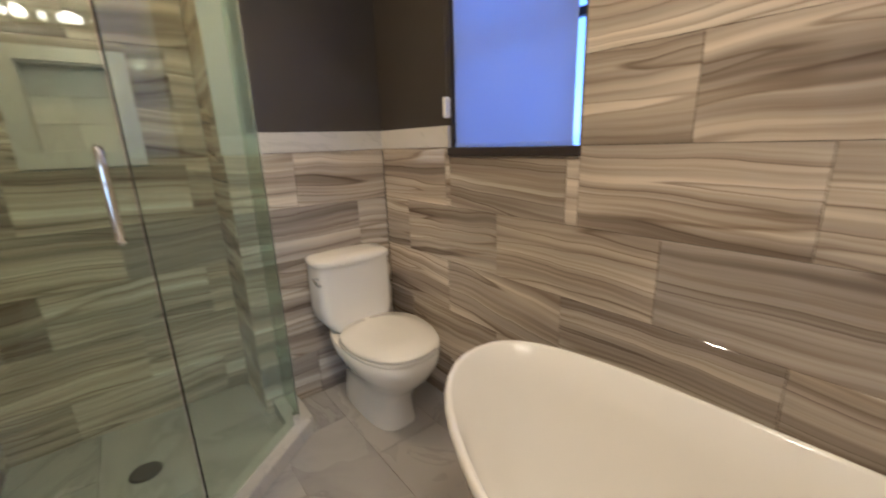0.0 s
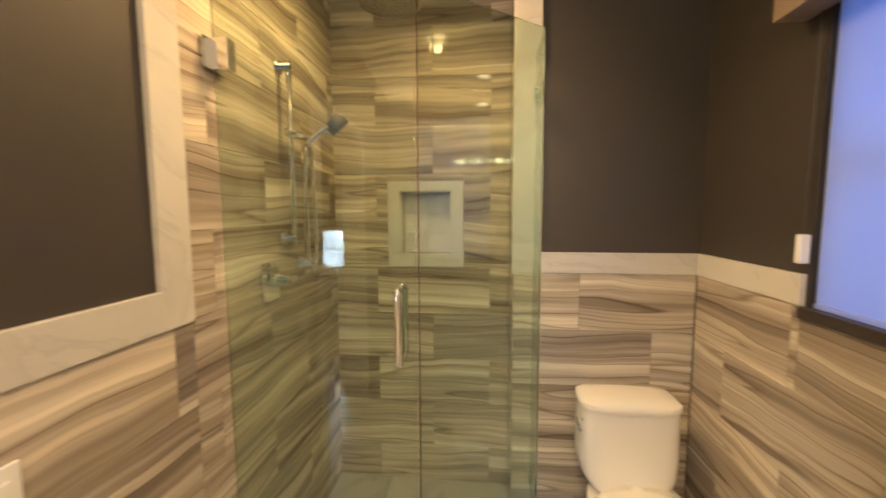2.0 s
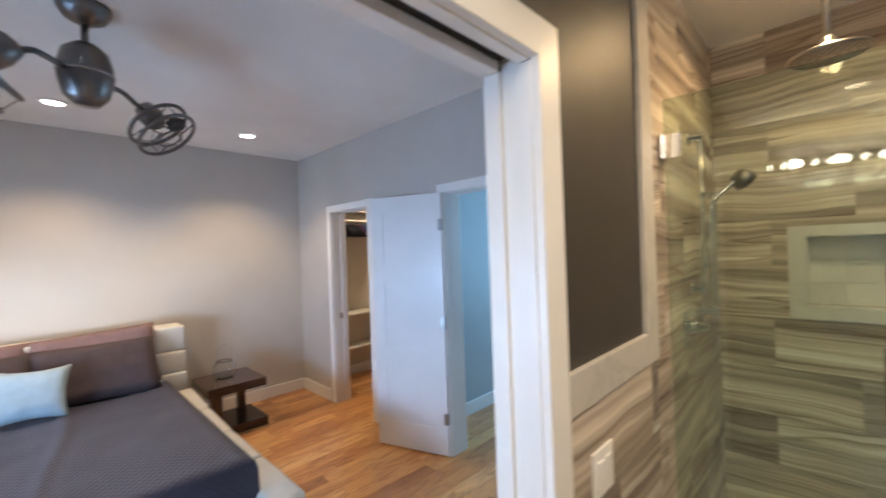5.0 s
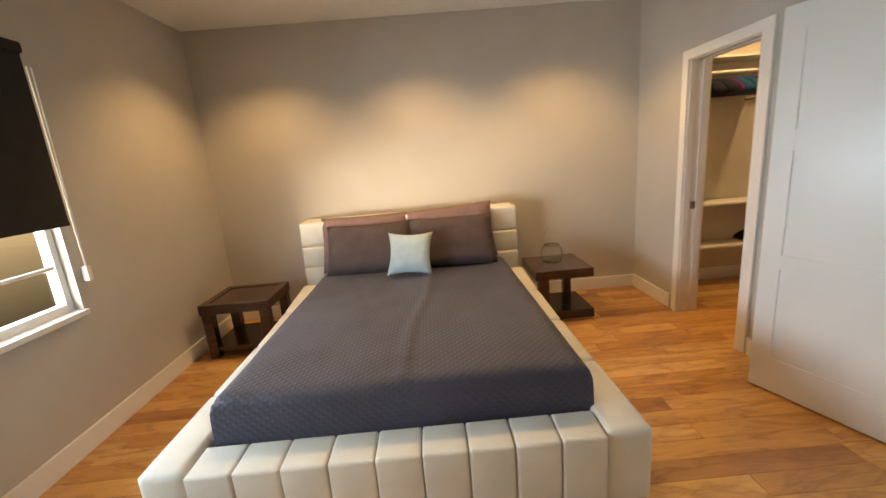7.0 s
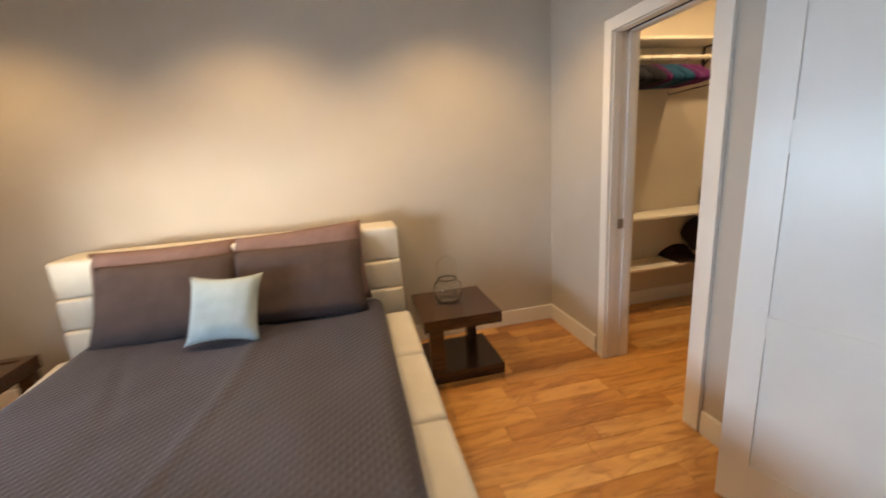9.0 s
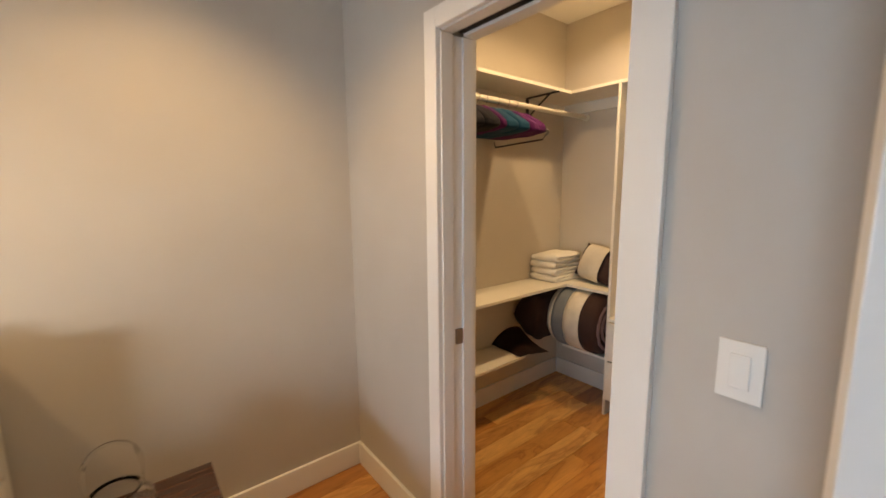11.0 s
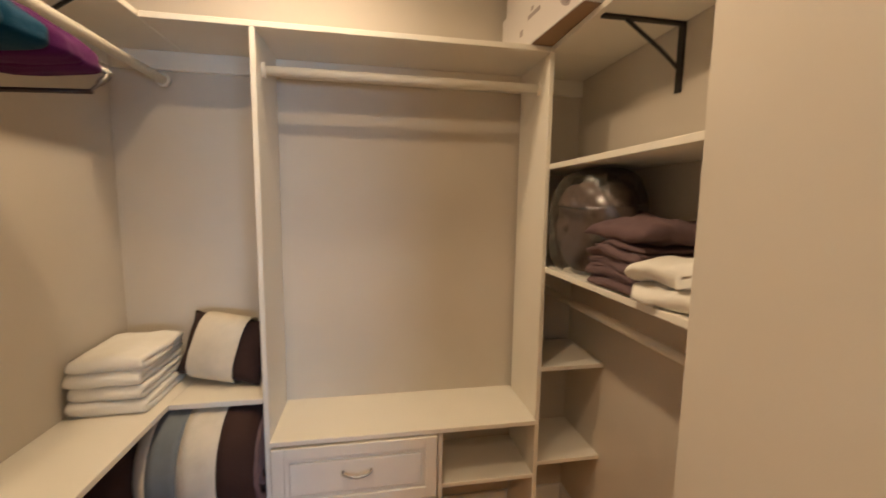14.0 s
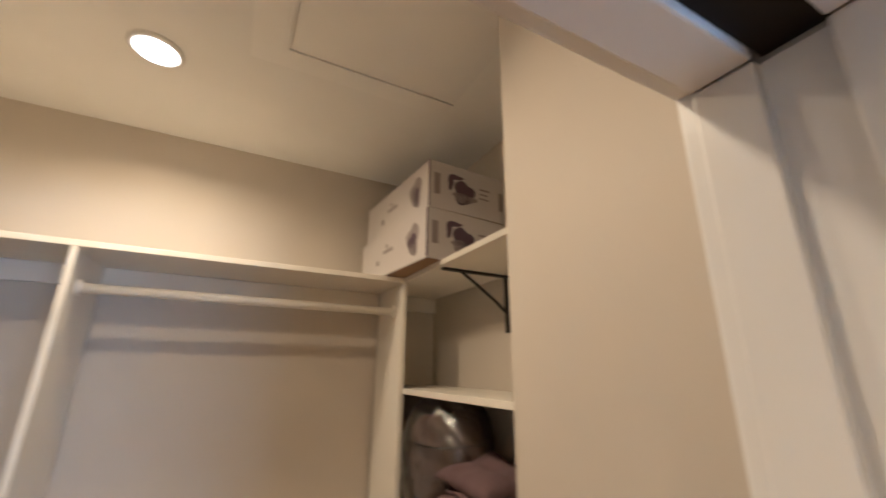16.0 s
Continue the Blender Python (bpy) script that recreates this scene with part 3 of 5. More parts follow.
# bedroom window
bwin = thing("window_bed", (BW0, YL, BWZ0), "white bedroom window with daylight below a dark shade", "window", kind="structure")
for nm, b in (("sill", (BW0 - 0.01, BW1 + 0.01, YL - 0.13, YL + 0.025, BWZ0 - 0.03, BWZ0 + 0.002)), ("frame", (BW0, BW0 + 0.04, YL - 0.11, YL - 0.05, BWZ0, BWZ1)), ("frame", (BW1 - 0.04, BW1, YL - 0.11, YL - 0.05, BWZ0, BWZ1)),
              ("frame", (BW0 + 0.04, BW1 - 0.04, YL - 0.11, YL - 0.05, BWZ0 + 0.002, BWZ0 + 0.05)), ("frame", (BW0 + 0.04, BW1 - 0.04, YL - 0.11, YL - 0.05, BWZ1 - 0.05, BWZ1)),
              ("muntin", (BW0 + 0.04, -1.53, YL - 0.09, YL - 0.06, 1.03, 1.05)), ("muntin", (-1.47, BW1 - 0.04, YL - 0.09, YL - 0.06, 1.03, 1.05)), ("mullion", (-1.53, -1.47, YL - 0.11, YL - 0.05, BWZ0 + 0.05, BWZ1 - 0.05))):
    part(nm, boxes(b, bevel=0.004), M_WHITE, bwin)
pane = part("pane", boxes((BW0 + 0.04, BW1 - 0.04, YL - 0.082, YL - 0.078, BWZ0 + 0.05, BWZ1 - 0.05)), M_CLEAR, bwin)
pane.visible_shadow = False
shade2 = thing("roller_shade", (-1.85, YL + 0.03, 1.28), "dark roller shade pulled half down over the bedroom window", "blind")
part("fabric", boxes((BW0 - 0.03, BW1 + 0.03, YL + 0.030, YL + 0.032, 1.28, 2.16)), M_BLIND_DARK, shade2)
part("hem_bar", boxes((BW0 - 0.03, BW1 + 0.03, YL + 0.026, YL + 0.036, 1.262, 1.284), bevel=0.003), M_BLIND_DARK, shade2)
bm = bmesh.new()
tube(bm, [(BW0 - 0.05, YL + 0.03, 2.1), (BW0 - 0.055, YL + 0.03, 1.0)], 0.004, 6)
tube(bm, [(BW0 - 0.075, YL + 0.03, 2.1), (BW0 - 0.06, YL + 0.03, 1.0)], 0.004, 6)
part("cord", bm, M_PLASTIC, shade2, "white cord loop")
part("cord_clip", boxes((BW0 - 0.078, BW0 - 0.045, YL + 0.004, YL + 0.04, 0.93, 1.02), bevel=0.006), M_PLASTIC, shade2, "white cord tensioner")
part("roller", boxes((BW0 - 0.03, BW1 + 0.03, YL + 0.002, YL + 0.06, 2.15, 2.21), bevel=0.02), M_BLIND_DARK, shade2)

# the open door leaf of the hall doorway
leaf = thing("door", (DH0 - 0.025, YC - 0.004, 0.012), "white painted three-panel door standing open", "door")
LW, LT = 0.635, 0.036


def leaf_part(name, bs, material, label="", bevel=0.0):
    ob = part(name, boxes(*bs, bevel=bevel), material, None, label)
    ob.parent = leaf
    return ob


leaf_part("panel", [(-LW + 0.10, -0.10, -LT + 0.006, -0.006, 0.20, 0.72)], M_DOOR)
leaf_part("panel", [(-LW + 0.10, -0.10, -LT + 0.006, -0.006, 0.80, 1.345)], M_DOOR)
leaf_part("panel", [(-LW + 0.10, -0.10, -LT + 0.006, -0.006, 1.445, 1.91)], M_DOOR)
leaf_part("stile", [(-LW, -LW + 0.1005, -LT, 0, 0, 2.028)], M_DOOR, bevel=0.0015)
leaf_part("stile", [(-0.1005, 0, -LT, 0, 0, 2.028)], M_DOOR, bevel=0.0015)
for z0, z1 in ((0, 0.2005), (0.7195, 0.8005), (1.3445, 1.4455), (1.9095, 2.028)):
    leaf_part("rail", [(-LW + 0.1, -0.1, -LT + 0.0003, -0.0003, z0, z1)], M_DOOR)
for z in (0.28, 1.02, 1.78):
    leaf_part("hinge", [(-0.002, 0.004, -LT + 0.002, -0.002, z - 0.045, z + 0.045), (-0.030, 0.002, -LT - 0.002, -LT + 0.001, z - 0.045, z + 0.045)], M_NICKEL, "brushed metal hinge")
leaf.rotation_euler = (0, 0, radians(19.5))


# ---- bathroom ----
TILE_MESH = {}


def tile_mesh(w, h, material, t=TT, name="tile"):
    key = (round(w, 3), round(h, 3), material.name, t)
    if key not in TILE_MESH:
        bm = bmesh.new()
        g, c = 0.0006, 0.0011
        a = [(-w / 2 + g, 0, -h / 2 + g), (w / 2 - g, 0, -h / 2 + g), (w / 2 - g, 0, h / 2 - g), (-w / 2 + g, 0, h / 2 - g)]
        b = [(x, -t + c, z) for x, _, z in a]
        f = [(x - math.copysign(c, x), -t, z - math.copysign(c, z)) for x, _, z in a]
        va, vb, vf = ([bm.verts.new(p) for p in q] for q in (a, b, f))
        for p, q in ((va, vb), (vb, vf)):
            for i in range(4):
                bm.faces.new((p[i], p[(i + 1) % 4], q[(i + 1) % 4], q[i]))
        bm.faces.new(vf)
        bmesh.ops.recalc_face_normals(bm, faces=bm.faces)
        me = bpy.data.meshes.new(name)
        bm.to_mesh(me)
        bm.free()
        me.materials.append(material)
        TILE_MESH[key] = me
    return TILE_MESH[key]


def lay(name, parent, at, turn, u0, u1, z0, z1, length=0.60, height=0.247, first=0.0, top=None, material=None, skip=(), t=TT):
    """Courses of tiles on a wall. at(u) gives x and y along the wall; the courses count down from top."""
    material = material or M_STONE
    top = z1 if top is None else top
    row = 0
    z = top
    while z > z0 + 0.004:
        lo, hi = max(z - height, z0), min(z, z1)
        shift = first - (0.30 if row % 2 else 0.0)
        u = u0 + shift
        while u > u0:
            u -= length
        while u < u1 - 0.004:
            a, b = max(u, u0), min(u + length, u1)
            u += length
            if b - a < 0.012 or hi - lo < 0.012:
                continue
            todo = [(a, b, lo, hi)]
            for sa, sb, sl, sh in skip:
                nxt = []
                for ta, tb, tl, th in todo:
                    if tb <= sa or ta >= sb or th <= sl or tl >= sh:
                        nxt.append((ta, tb, tl, th))
                        continue
                    nxt += [(ta, sa, tl, th), (sb, tb, tl, th), (max(ta, sa), min(tb, sb), tl, sl), (max(ta, sa), min(tb, sb), sh, th)]
                todo = [q for q in nxt if q[1] - q[0] > 0.01 and q[3] - q[2] > 0.01]
            for ta, tb, tl, th in todo:
                ob = new(name, tile_mesh(tb - ta, th - tl, material, t, name))
                x, y = at((ta + tb) / 2)
                ob.location, ob.rotation_euler = (x, y, (tl + th) / 2), (0, 0, radians(turn))
                ob.parent = parent
        z -= height
        row += 1


def trim_bar(name, b, parent=None, label=""):
    return setting(name, M_MARBLE, b, label=label or "pale marble trim band", category="trim", bevel=0.002)


# marble trims
TZ0, TZ1, TY1 = 1.188, 1.290, 1.320
trim_bar("trim", (-0.004, 0.014, DB1 + w, 1.214, TZ0, TZ1))
trim_bar("trim", (-0.004, 0.0145, 1.214, TY1, TZ0, CB))
trim_bar("trim", (SX - 0.006, 1.042, YT - 0.014, YT + 0.004, 1.228, CB))
trim_bar("trim", (1.0425, XW - 0.008, YT - 0.012, YT + 0.004, 1.228, 1.316))
trim_bar("trim", (XW - 0.012, XW + 0.004, WY1 + 0.010, YT - 0.012, 1.228, 1.316))

# shower niche
niche = thing("shower_niche", (0.5, YS, 1.26), "recessed marble-lined shower niche", "niche", kind="structure")
part("lining", boxes((0.365, 0.372, YS + 0.006, YS + 0.09, 1.26, 1.60), (0.628, 0.635, YS + 0.006, YS + 0.09, 1.26, 1.60), (0.372, 0.628, YS + 0.006, YS + 0.09, 1.26, 1.268), (0.372, 0.628, YS + 0.006, YS + 0.09, 1.592, 1.60)), M_MARBLE, niche)
part("frame", boxes((0.300, 0.366, YS - 0.014, YS + 0.006, 1.20, 1.65), (0.634, 0.700, YS - 0.014, YS + 0.006, 1.20, 1.65), (0.366, 0.634, YS - 0.0138, YS + 0.006, 1.20, 1.262), (0.366, 0.634, YS - 0.0138, YS + 0.006, 1.598, 1.65), bevel=0.002), M_MARBLE, niche)
for x0, x1 in ((0.372, 0.499), (0.501, 0.628)):
    for z0, z1 in ((1.268, 1.372), (1.374, 1.48), (1.482, 1.592)):
        part("tile", boxes((x0, x1, YS + 0.082, YS + 0.09, z0, z1), bevel=0.001, seg=1), M_MARBLE, niche)

# glass enclosure: hinged door, slanted panel, short return
G0, G1, G2, G3 = (0.012, 1.455), (0.618, 1.475), (1.020, 1.800), (1.020, 2.022)


def slab_between(a, b, z0, z1, t, bevel=0.0):
    bm = bmesh.new()
    d = Vector((b[0] - a[0], b[1] - a[1], 0))
    n = Vector((-d.y, d.x, 0)).normalized() * t / 2
    lo = [Vector((*a, z0)) + n, Vector((*b, z0)) + n, Vector((*b, z0)) - n, Vector((*a, z0)) - n]
    vs = [bm.verts.new(p) for p in lo] + [bm.verts.new(p + Vector((0, 0, z1 - z0))) for p in lo]
    fs = [bm.faces.new([vs[i] for i in f]) for f in ((0, 3, 2, 1), (4, 5, 6, 7), (0, 1, 5, 4), (1, 2, 6, 5), (2, 3, 7, 6), (3, 0, 4, 7))]
    if bevel:
        bmesh.ops.bevel(bm, geom=list({e for f in fs for e in f.edges}), offset=bevel, segments=1, affect="EDGES")
    return bm


def shorten(a, b, s0, s1):
    d = Vector((b[0] - a[0], b[1] - a[1]))
    n = d.normalized()
    return (a[0] + n.x * s0, a[1] + n.y * s0), (b[0] - n.x * s1, b[1] - n.y * s1)


screen = thing("shower_screen", (0.6, 1.5, 0.07), "frameless clear glass shower enclosure with chrome fittings", "shower screen")
GZ0, GZ1 = 0.075, 2.13
panes = []
for nm, a, b in (("glass_door", *shorten(G0, G1, 0.004, 0.003)), ("glass_panel", *shorten(G1, G2, 0.003, 0.006)), ("glass_return", *shorten(G2, G3, 0.006, 0.0))):
    g = part(nm, slab_between(a, b, GZ0, GZ1, 0.009, 0.0012), M_GLASS, screen)
    g.visible_shadow = False
    panes.append(g)
for z in (0.40, 1.95):
    part("hinge", boxes((0.013, 0.075, 1.435, 1.475, z - 0.045, z + 0.045), (0.013, 0.020, 1.405, 1.505, z - 0.045, z + 0.045), bevel=0.003), M_CHROME, screen, "chrome wall hinge")
part("clip", boxes((1.006, 1.034, 1.985, 2.025, 1.93, 1.985), bevel=0.004), M_CHROME, screen, "chrome glass clip")
part("clip", boxes((1.006, 1.034, 1.985, 2.025, 0.30, 0.355), bevel=0.004), M_CHROME, screen, "chrome glass clip")
part("clip", boxes((0.985, 1.012, 1.765, 1.795, GZ0 - 0.01, GZ0 + 0.045), bevel=0.004), M_CHROME, screen, "chrome glass clip")
bm = bmesh.new()
for s in (-0.055, 0.055):
    hy = 1.470 + s
    tube(bm, smooth_path([(0.568, hy - math.copysign(0.045, s), 1.262), (0.568, hy - math.copysign(0.012, s), 1.262), (0.568, hy, 1.245), (0.568, hy, 1.15), (0.568, hy, 1.055), (0.568, hy - math.copysign(0.012, s), 1.036), (0.568, hy - math.copysign(0.045, s), 1.036)], 4), 0.0105, 10)
part("handle", bm, M_CHROME, screen, "chrome back-to-back pull handle", True)

# curb and shower floor
def along(a, b, off):
    d = Vector((b[0] - a[0], b[1] - a[1])).normalized()
    n = Vector((-d.y, d.x)) * off
    return (a[0] + n.x, a[1] + n.y), (b[0] + n.x, b[1] + n.y)


curb = thing("shower_curb", (0.6, 1.5, 0), "low marble curb under the shower glass", "curb", kind="structure")
for i, (a, b) in enumerate((((0.0, G0[1]), (G1[0] + 0.02, G1[1])), ((G1[0] - 0.015, G1[1]), (G2[0] + 0.01, G2[1] + 0.01)), ((G2[0], G2[1] - 0.02), (G3[0], G3[1] + 0.006)))):
    part("curb_stone", slab_between(a, b, -0.01, 0.064 + 0.0015 * i, 0.11, 0.003), M_MARBLE, curb)
bm = bmesh.new()
lathe(bm, [(0.0, 0.0), (0.055, 0.0), (0.058, 0.003), (0.05, 0.006), (0.0, 0.006)], (0.452, 1.985, 0.001), 24)
drain = tagged(part("shower_drain", bm, M_PEWTER, None, "round dark metal drain in the marble shower floor"), category="drain")

# floor tiles
fx = 0.0
row = 0
while fx < XW - 0.01:
    y = YBK - (0.30 if row % 2 else 0.0)
    while y < YS:
        x0, x1, y0, y1 = fx + 0.001, min(fx + 0.305, XW) - 0.001, max(y, YBK) + 0.001, min(y + 0.61, YS) - 0.001
        y += 0.61
        if y1 - y0 < 0.02 or x1 - x0 < 0.02:
            continue
        me_key = ("floor", round(x1 - x0, 3), round(y1 - y0, 3))
        if me_key not in TILE_MESH:
            bm = boxes((-(x1 - x0) / 2, (x1 - x0) / 2, -(y1 - y0) / 2, (y1 - y0) / 2, -0.01, 0.0))
            bmesh.ops.recalc_face_normals(bm, faces=bm.faces)
            me = bpy.data.meshes.new("floor_tile")
            bm.to_mesh(me)
            bm.free()
            me.materials.append(M_MARBLE_FLOOR)
            TILE_MESH[me_key] = me
        ob = new("floor_tile", TILE_MESH[me_key])
        ob.location, ob.parent = ((x0 + x1) / 2, (y0 + y1) / 2, 0), floor_bath
    fx += 0.305
    row += 1

# shower fittings
bar = thing("hand_shower", (0.0, 1.84, 1.25), "chrome hand shower on a slide bar with hose", "shower")
bm = bmesh.new()
tube(bm, [(0.055, 1.835, 1.36), (0.055, 1.835, 2.07)], 0.010, 12)
part("slide_bar", bm, M_CHROME, bar, "", True)
for z in (1.385, 2.05):
    bm = bmesh.new()
    tube(bm, [(0.009, 1.835, z), (0.018, 1.835, z), (0.0181, 1.835, z), (0.062, 1.835, z)], [0.030, 0.028, 0.014, 0.014], 16)
    part("bar_mount", bm, M_CHROME, bar, "", True)
bm = bmesh.new()
tube(bm, [(0.055, 1.815, 1.80), (0.055, 1.87, 1.80), (0.075, 1.93, 1.80)], [0.018, 0.016, 0.012], 12)
part("slider", bm, M_CHROME, bar, "", True)
bm = bmesh.new()
tube(bm, smooth_path([(0.075, 1.925, 1.765), (0.10, 1.945, 1.80), (0.165, 1.985, 1.865)], 5), [0.013] * 5 + [0.012] * 5 + [0.014], 12)
part("wand", bm, M_CHROME, bar, "", True)
bm = bmesh.new()
tube(bm, [(0.158, 1.983, 1.885), (0.180, 1.998, 1.865), (0.196, 2.008, 1.845)], [0.030, 0.048, 0.046], 18)
part("spray_head", bm, M_PEWTER, bar, "dark spray face", True)
bm = bmesh.new()
tube(bm, smooth_path([(0.075, 1.922, 1.76), (0.07, 1.915, 1.6), (0.066, 1.93, 1.42), (0.06, 1.955, 1.28), (0.062, 1.99, 1.235), (0.066, 2.015, 1.30), (0.068, 2.005, 1.5), (0.082, 1.955, 1.72), (0.085, 1.935, 1.775)], 7), 0.0075, 8)
part("hose", bm, M_CHROME, bar, "", True)
bm = bmesh.new()
tube(bm, [(0.009, 1.965, 1.27), (0.016, 1.965, 1.27), (0.0161, 1.965, 1.27), (0.065, 1.965, 1.27)], [0.030, 0.028, 0.014, 0.015], 14)
part("outlet", bm, M_CHROME, bar, "", True)
valve = thing("shower_valve", (0.0, 1.72, 1.24), "chrome shower valve with lever on a square plate", "valve")
part("plate", boxes((0.009, 0.016, 1.66, 1.78, 1.155, 1.305), bevel=0.004), M_CHROME, valve)
bm = bmesh.new()
tube(bm, [(0.014, 1.72, 1.235), (0.055, 1.72, 1.235), (0.0551, 1.72, 1.235), (0.085, 1.72, 1.235)], [0.030, 0.027, 0.020, 0.018], 16)
part("knob", bm, M_CHROME, valve, "", True)
part("lever", boxes((0.062, 0.078, 1.715, 1.80, 1.228, 1.242), bevel=0.004), M_CHROME, valve)
part("diverter", boxes((0.014, 0.05, 1.69, 1.715, 1.285, 1.31), bevel=0.004), M_CHROME, valve)
rain = thing("rain_shower", (0.465, 1.80, 2.25), "round rain shower head on a ceiling pipe", "shower head")
bm = bmesh.new()
tube(bm, [(0.465, 1.81, CB), (0.465, 1.81, 2.285)], 0.0105, 12)
lathe(bm, [(0.0, 0.0), (0.032, 0.0), (0.032, -0.012), (0.012, -0.02)], (0.465, 1.81, CB), 18)
part("pipe", bm, M_NICKEL, rain, "", True)
bm = bmesh.new()
lathe(bm, [(0.011, 0.075), (0.022, 0.06), (0.022, 0.035), (0.045, 0.024), (0.110, 0.014), (0.114, 0.004), (0.108, 0.0)], (0.465, 1.81, 2.245), 36)
part("head", bm, M_NICKEL, rain, "", True)
bm = bmesh.new()
for r, n in ((0.03, 8), (0.055, 14), (0.08, 20), (0.1, 26)):
    for k in range(n):
        a = 2 * math.pi * k / n
        lathe(bm, [(0.0035, 0.0), (0.0025, -0.003)], (0.465 + r * math.cos(a), 1.81 + r * math.sin(a), 2.2452), 5)
part("nozzles", bm, M_BLACK, rain)


def ceiling_light(name, x, y, z, r, lens, label, dome=0.0, group=""):
    d = thing(name, (x, y, z), label, "ceiling light", group)
    bm = bmesh.new()
    lathe(bm, [(r * 0.78, -0.001), (r * 0.80, -0.010), (r * 0.92, -0.010), (r, -0.004), (r, 0.0)], (x, y, z), 28)
    part("trim_ring", bm, M_PLASTIC if not dome else M_CHROME, d, "", True)
    bm = bmesh.new()
    if dome:
        lathe(bm, [(r * 0.80, -0.008), (r * 0.78, -0.03), (r * 0.62, -dome * 0.75), (r * 0.35, -dome * 0.95), (0.004, -dome)], (x, y, z), 28)
    else:
        lathe(bm, [(0.003, -0.017), (r * 0.5, -0.015), (r * 0.79, -0.009)], (x, y, z), 28)
    ob = part("lens", bm, lens, d, "glowing lens", True)
    ob.visible_shadow = False
    return d


ceiling_light("shower_light", *SHOWER_LIGHT, CB, 0.076, M_DOME, "glowing glass dome light on the shower ceiling", 0.065)
for bx, by in BATH_DOWN:
    ceiling_light("downlight", bx, by, CB, 0.075, M_LENS, "lit recessed downlight in the bathroom ceiling", 0.0, "bathroom downlights")
vanity = thing("vanity_light", (0.72, YBK, 2.24), "wall bar with a row of lit bulbs", "wall light")
part("back_plate", boxes((0.24, 1.20, YBK, YBK + 0.03, 2.20, 2.28), bevel=0.005), M_CHROME, vanity)
for i in range(10):
    bm = bmesh.new()
    lathe(bm, [(0.003, -0.026), (0.018, -0.018), (0.026, 0.0), (0.018, 0.018), (0.003, 0.026)], (0.27 + i * 0.10, YBK + 0.055, 2.24), 14)
    ob = part("bulb", bm, M_BULB, vanity, "glowing round bulb", True)
    ob.visible_shadow = False

# light switch
sw = thing("light_switch", (0.0, 0.80, 1.0), "white rocker switch plate on the stone wainscot", "switch")
part("plate", boxes((0.008, 0.015, 0.765, 0.885, 0.94, 1.062), bevel=0.003), M_PLASTIC, sw)
for y0 in (0.785, 0.832):
    part("rocker", boxes((0.013, 0.019, y0, y0 + 0.034, 0.968, 1.035), bevel=0.002), M_PLASTIC, sw)

# toilet
toilet = thing("toilet", (1.36, 1.75, 0), "white one-piece toilet with the lid closed", "toilet")
TX = 1.388


def loft(bm, sections, n=32):
    """Rings (centre x, centre y, half width, half length front, half length back, z, squareness)."""
    rings = []
    for cx, cy, hw, hf, hb, z, sq in sections:
        ring = []
        for k in range(n):
            a = 2 * math.pi * k / n
            c, s = math.cos(a), math.sin(a)
            e = 2.0 / sq
            x = math.copysign(abs(c) ** e, c) * hw
            y = math.copysign(abs(s) ** e, s) * (hb if s > 0 else hf)
            ring.append(bm.verts.new((cx + x, cy + y, z)))
        rings.append(ring)
    for a, b in zip(rings, rings[1:]):
        for k in range(n):
            bm.faces.new((a[k], a[(k + 1) % n], b[(k + 1) % n], b[k]))
    bm.faces.new(rings[0][::-1])
    bm.faces.new(rings[-1])


bm = bmesh.new()
loft(bm, [(TX + 0.01, 1.74, 0.112, 0.225, 0.26, 0.0, 3), (TX + 0.01, 1.74, 0.106, 0.215, 0.26, 0.06, 3), (TX + 0.01, 1.73, 0.100, 0.215, 0.265, 0.14, 2.8), (TX + 0.01, 1.70, 0.118, 0.240, 0.29, 0.21, 2.6), (TX + 0.01, 1.67, 0.158, 0.280, 0.32, 0.28, 2.5),
          (TX + 0.01, 1.65, 0.190, 0.294, 0.345, 0.34, 2.4), (TX + 0.01, 1.65, 0.198, 0.298, 0.35, 0.385, 2.4), (TX + 0.01, 1.65, 0.192, 0.292, 0.35, 0.395, 2.4)])
rounded_smooth(part("bowl", bm, M_PORCELAIN, toilet), 50)
bm = bmesh.new()
loft(bm, [(TX, 1.945, 0.120, 0.16, 0.082, 0.385, 4), (TX, 1.940, 0.158, 0.145, 0.086, 0.415, 4.5), (TX, 1.936, 0.182, 0.118, 0.092, 0.455, 5), (TX, 1.935, 0.190, 0.106, 0.092, 0.51, 5), (TX, 1.935, 0.189, 0.104, 0.092, 0.60, 5), (TX, 1.935, 0.186, 0.104, 0.092, 0.716, 5)])
rounded_smooth(part("tank", bm, M_PORCELAIN, toilet), 50)
bm = bmesh.new()
loft(bm, [(TX, 1.933, 0.190, 0.110, 0.095, 0.718, 4.5), (TX, 1.933, 0.194, 0.113, 0.096, 0.728, 4.5), (TX, 1.933, 0.191, 0.111, 0.095, 0.745, 4.5), (TX, 1.933, 0.172, 0.094, 0.082, 0.757, 4), (TX, 1.933, 0.110, 0.060, 0.055, 0.762, 3)])
rounded_smooth(part("tank_lid", bm, M_PORCELAIN, toilet), 50)
bm = bmesh.new()
loft(bm, [(TX + 0.012, 1.64, 0.196, 0.286, 0.19, 0.398, 2.3), (TX + 0.012, 1.64, 0.200, 0.290, 0.19, 0.410, 2.3), (TX + 0.012, 1.64, 0.198, 0.288, 0.19, 0.415, 2.3)])
rounded_smooth(part("seat", bm, M_PORCELAIN, toilet), 50)
bm = bmesh.new()
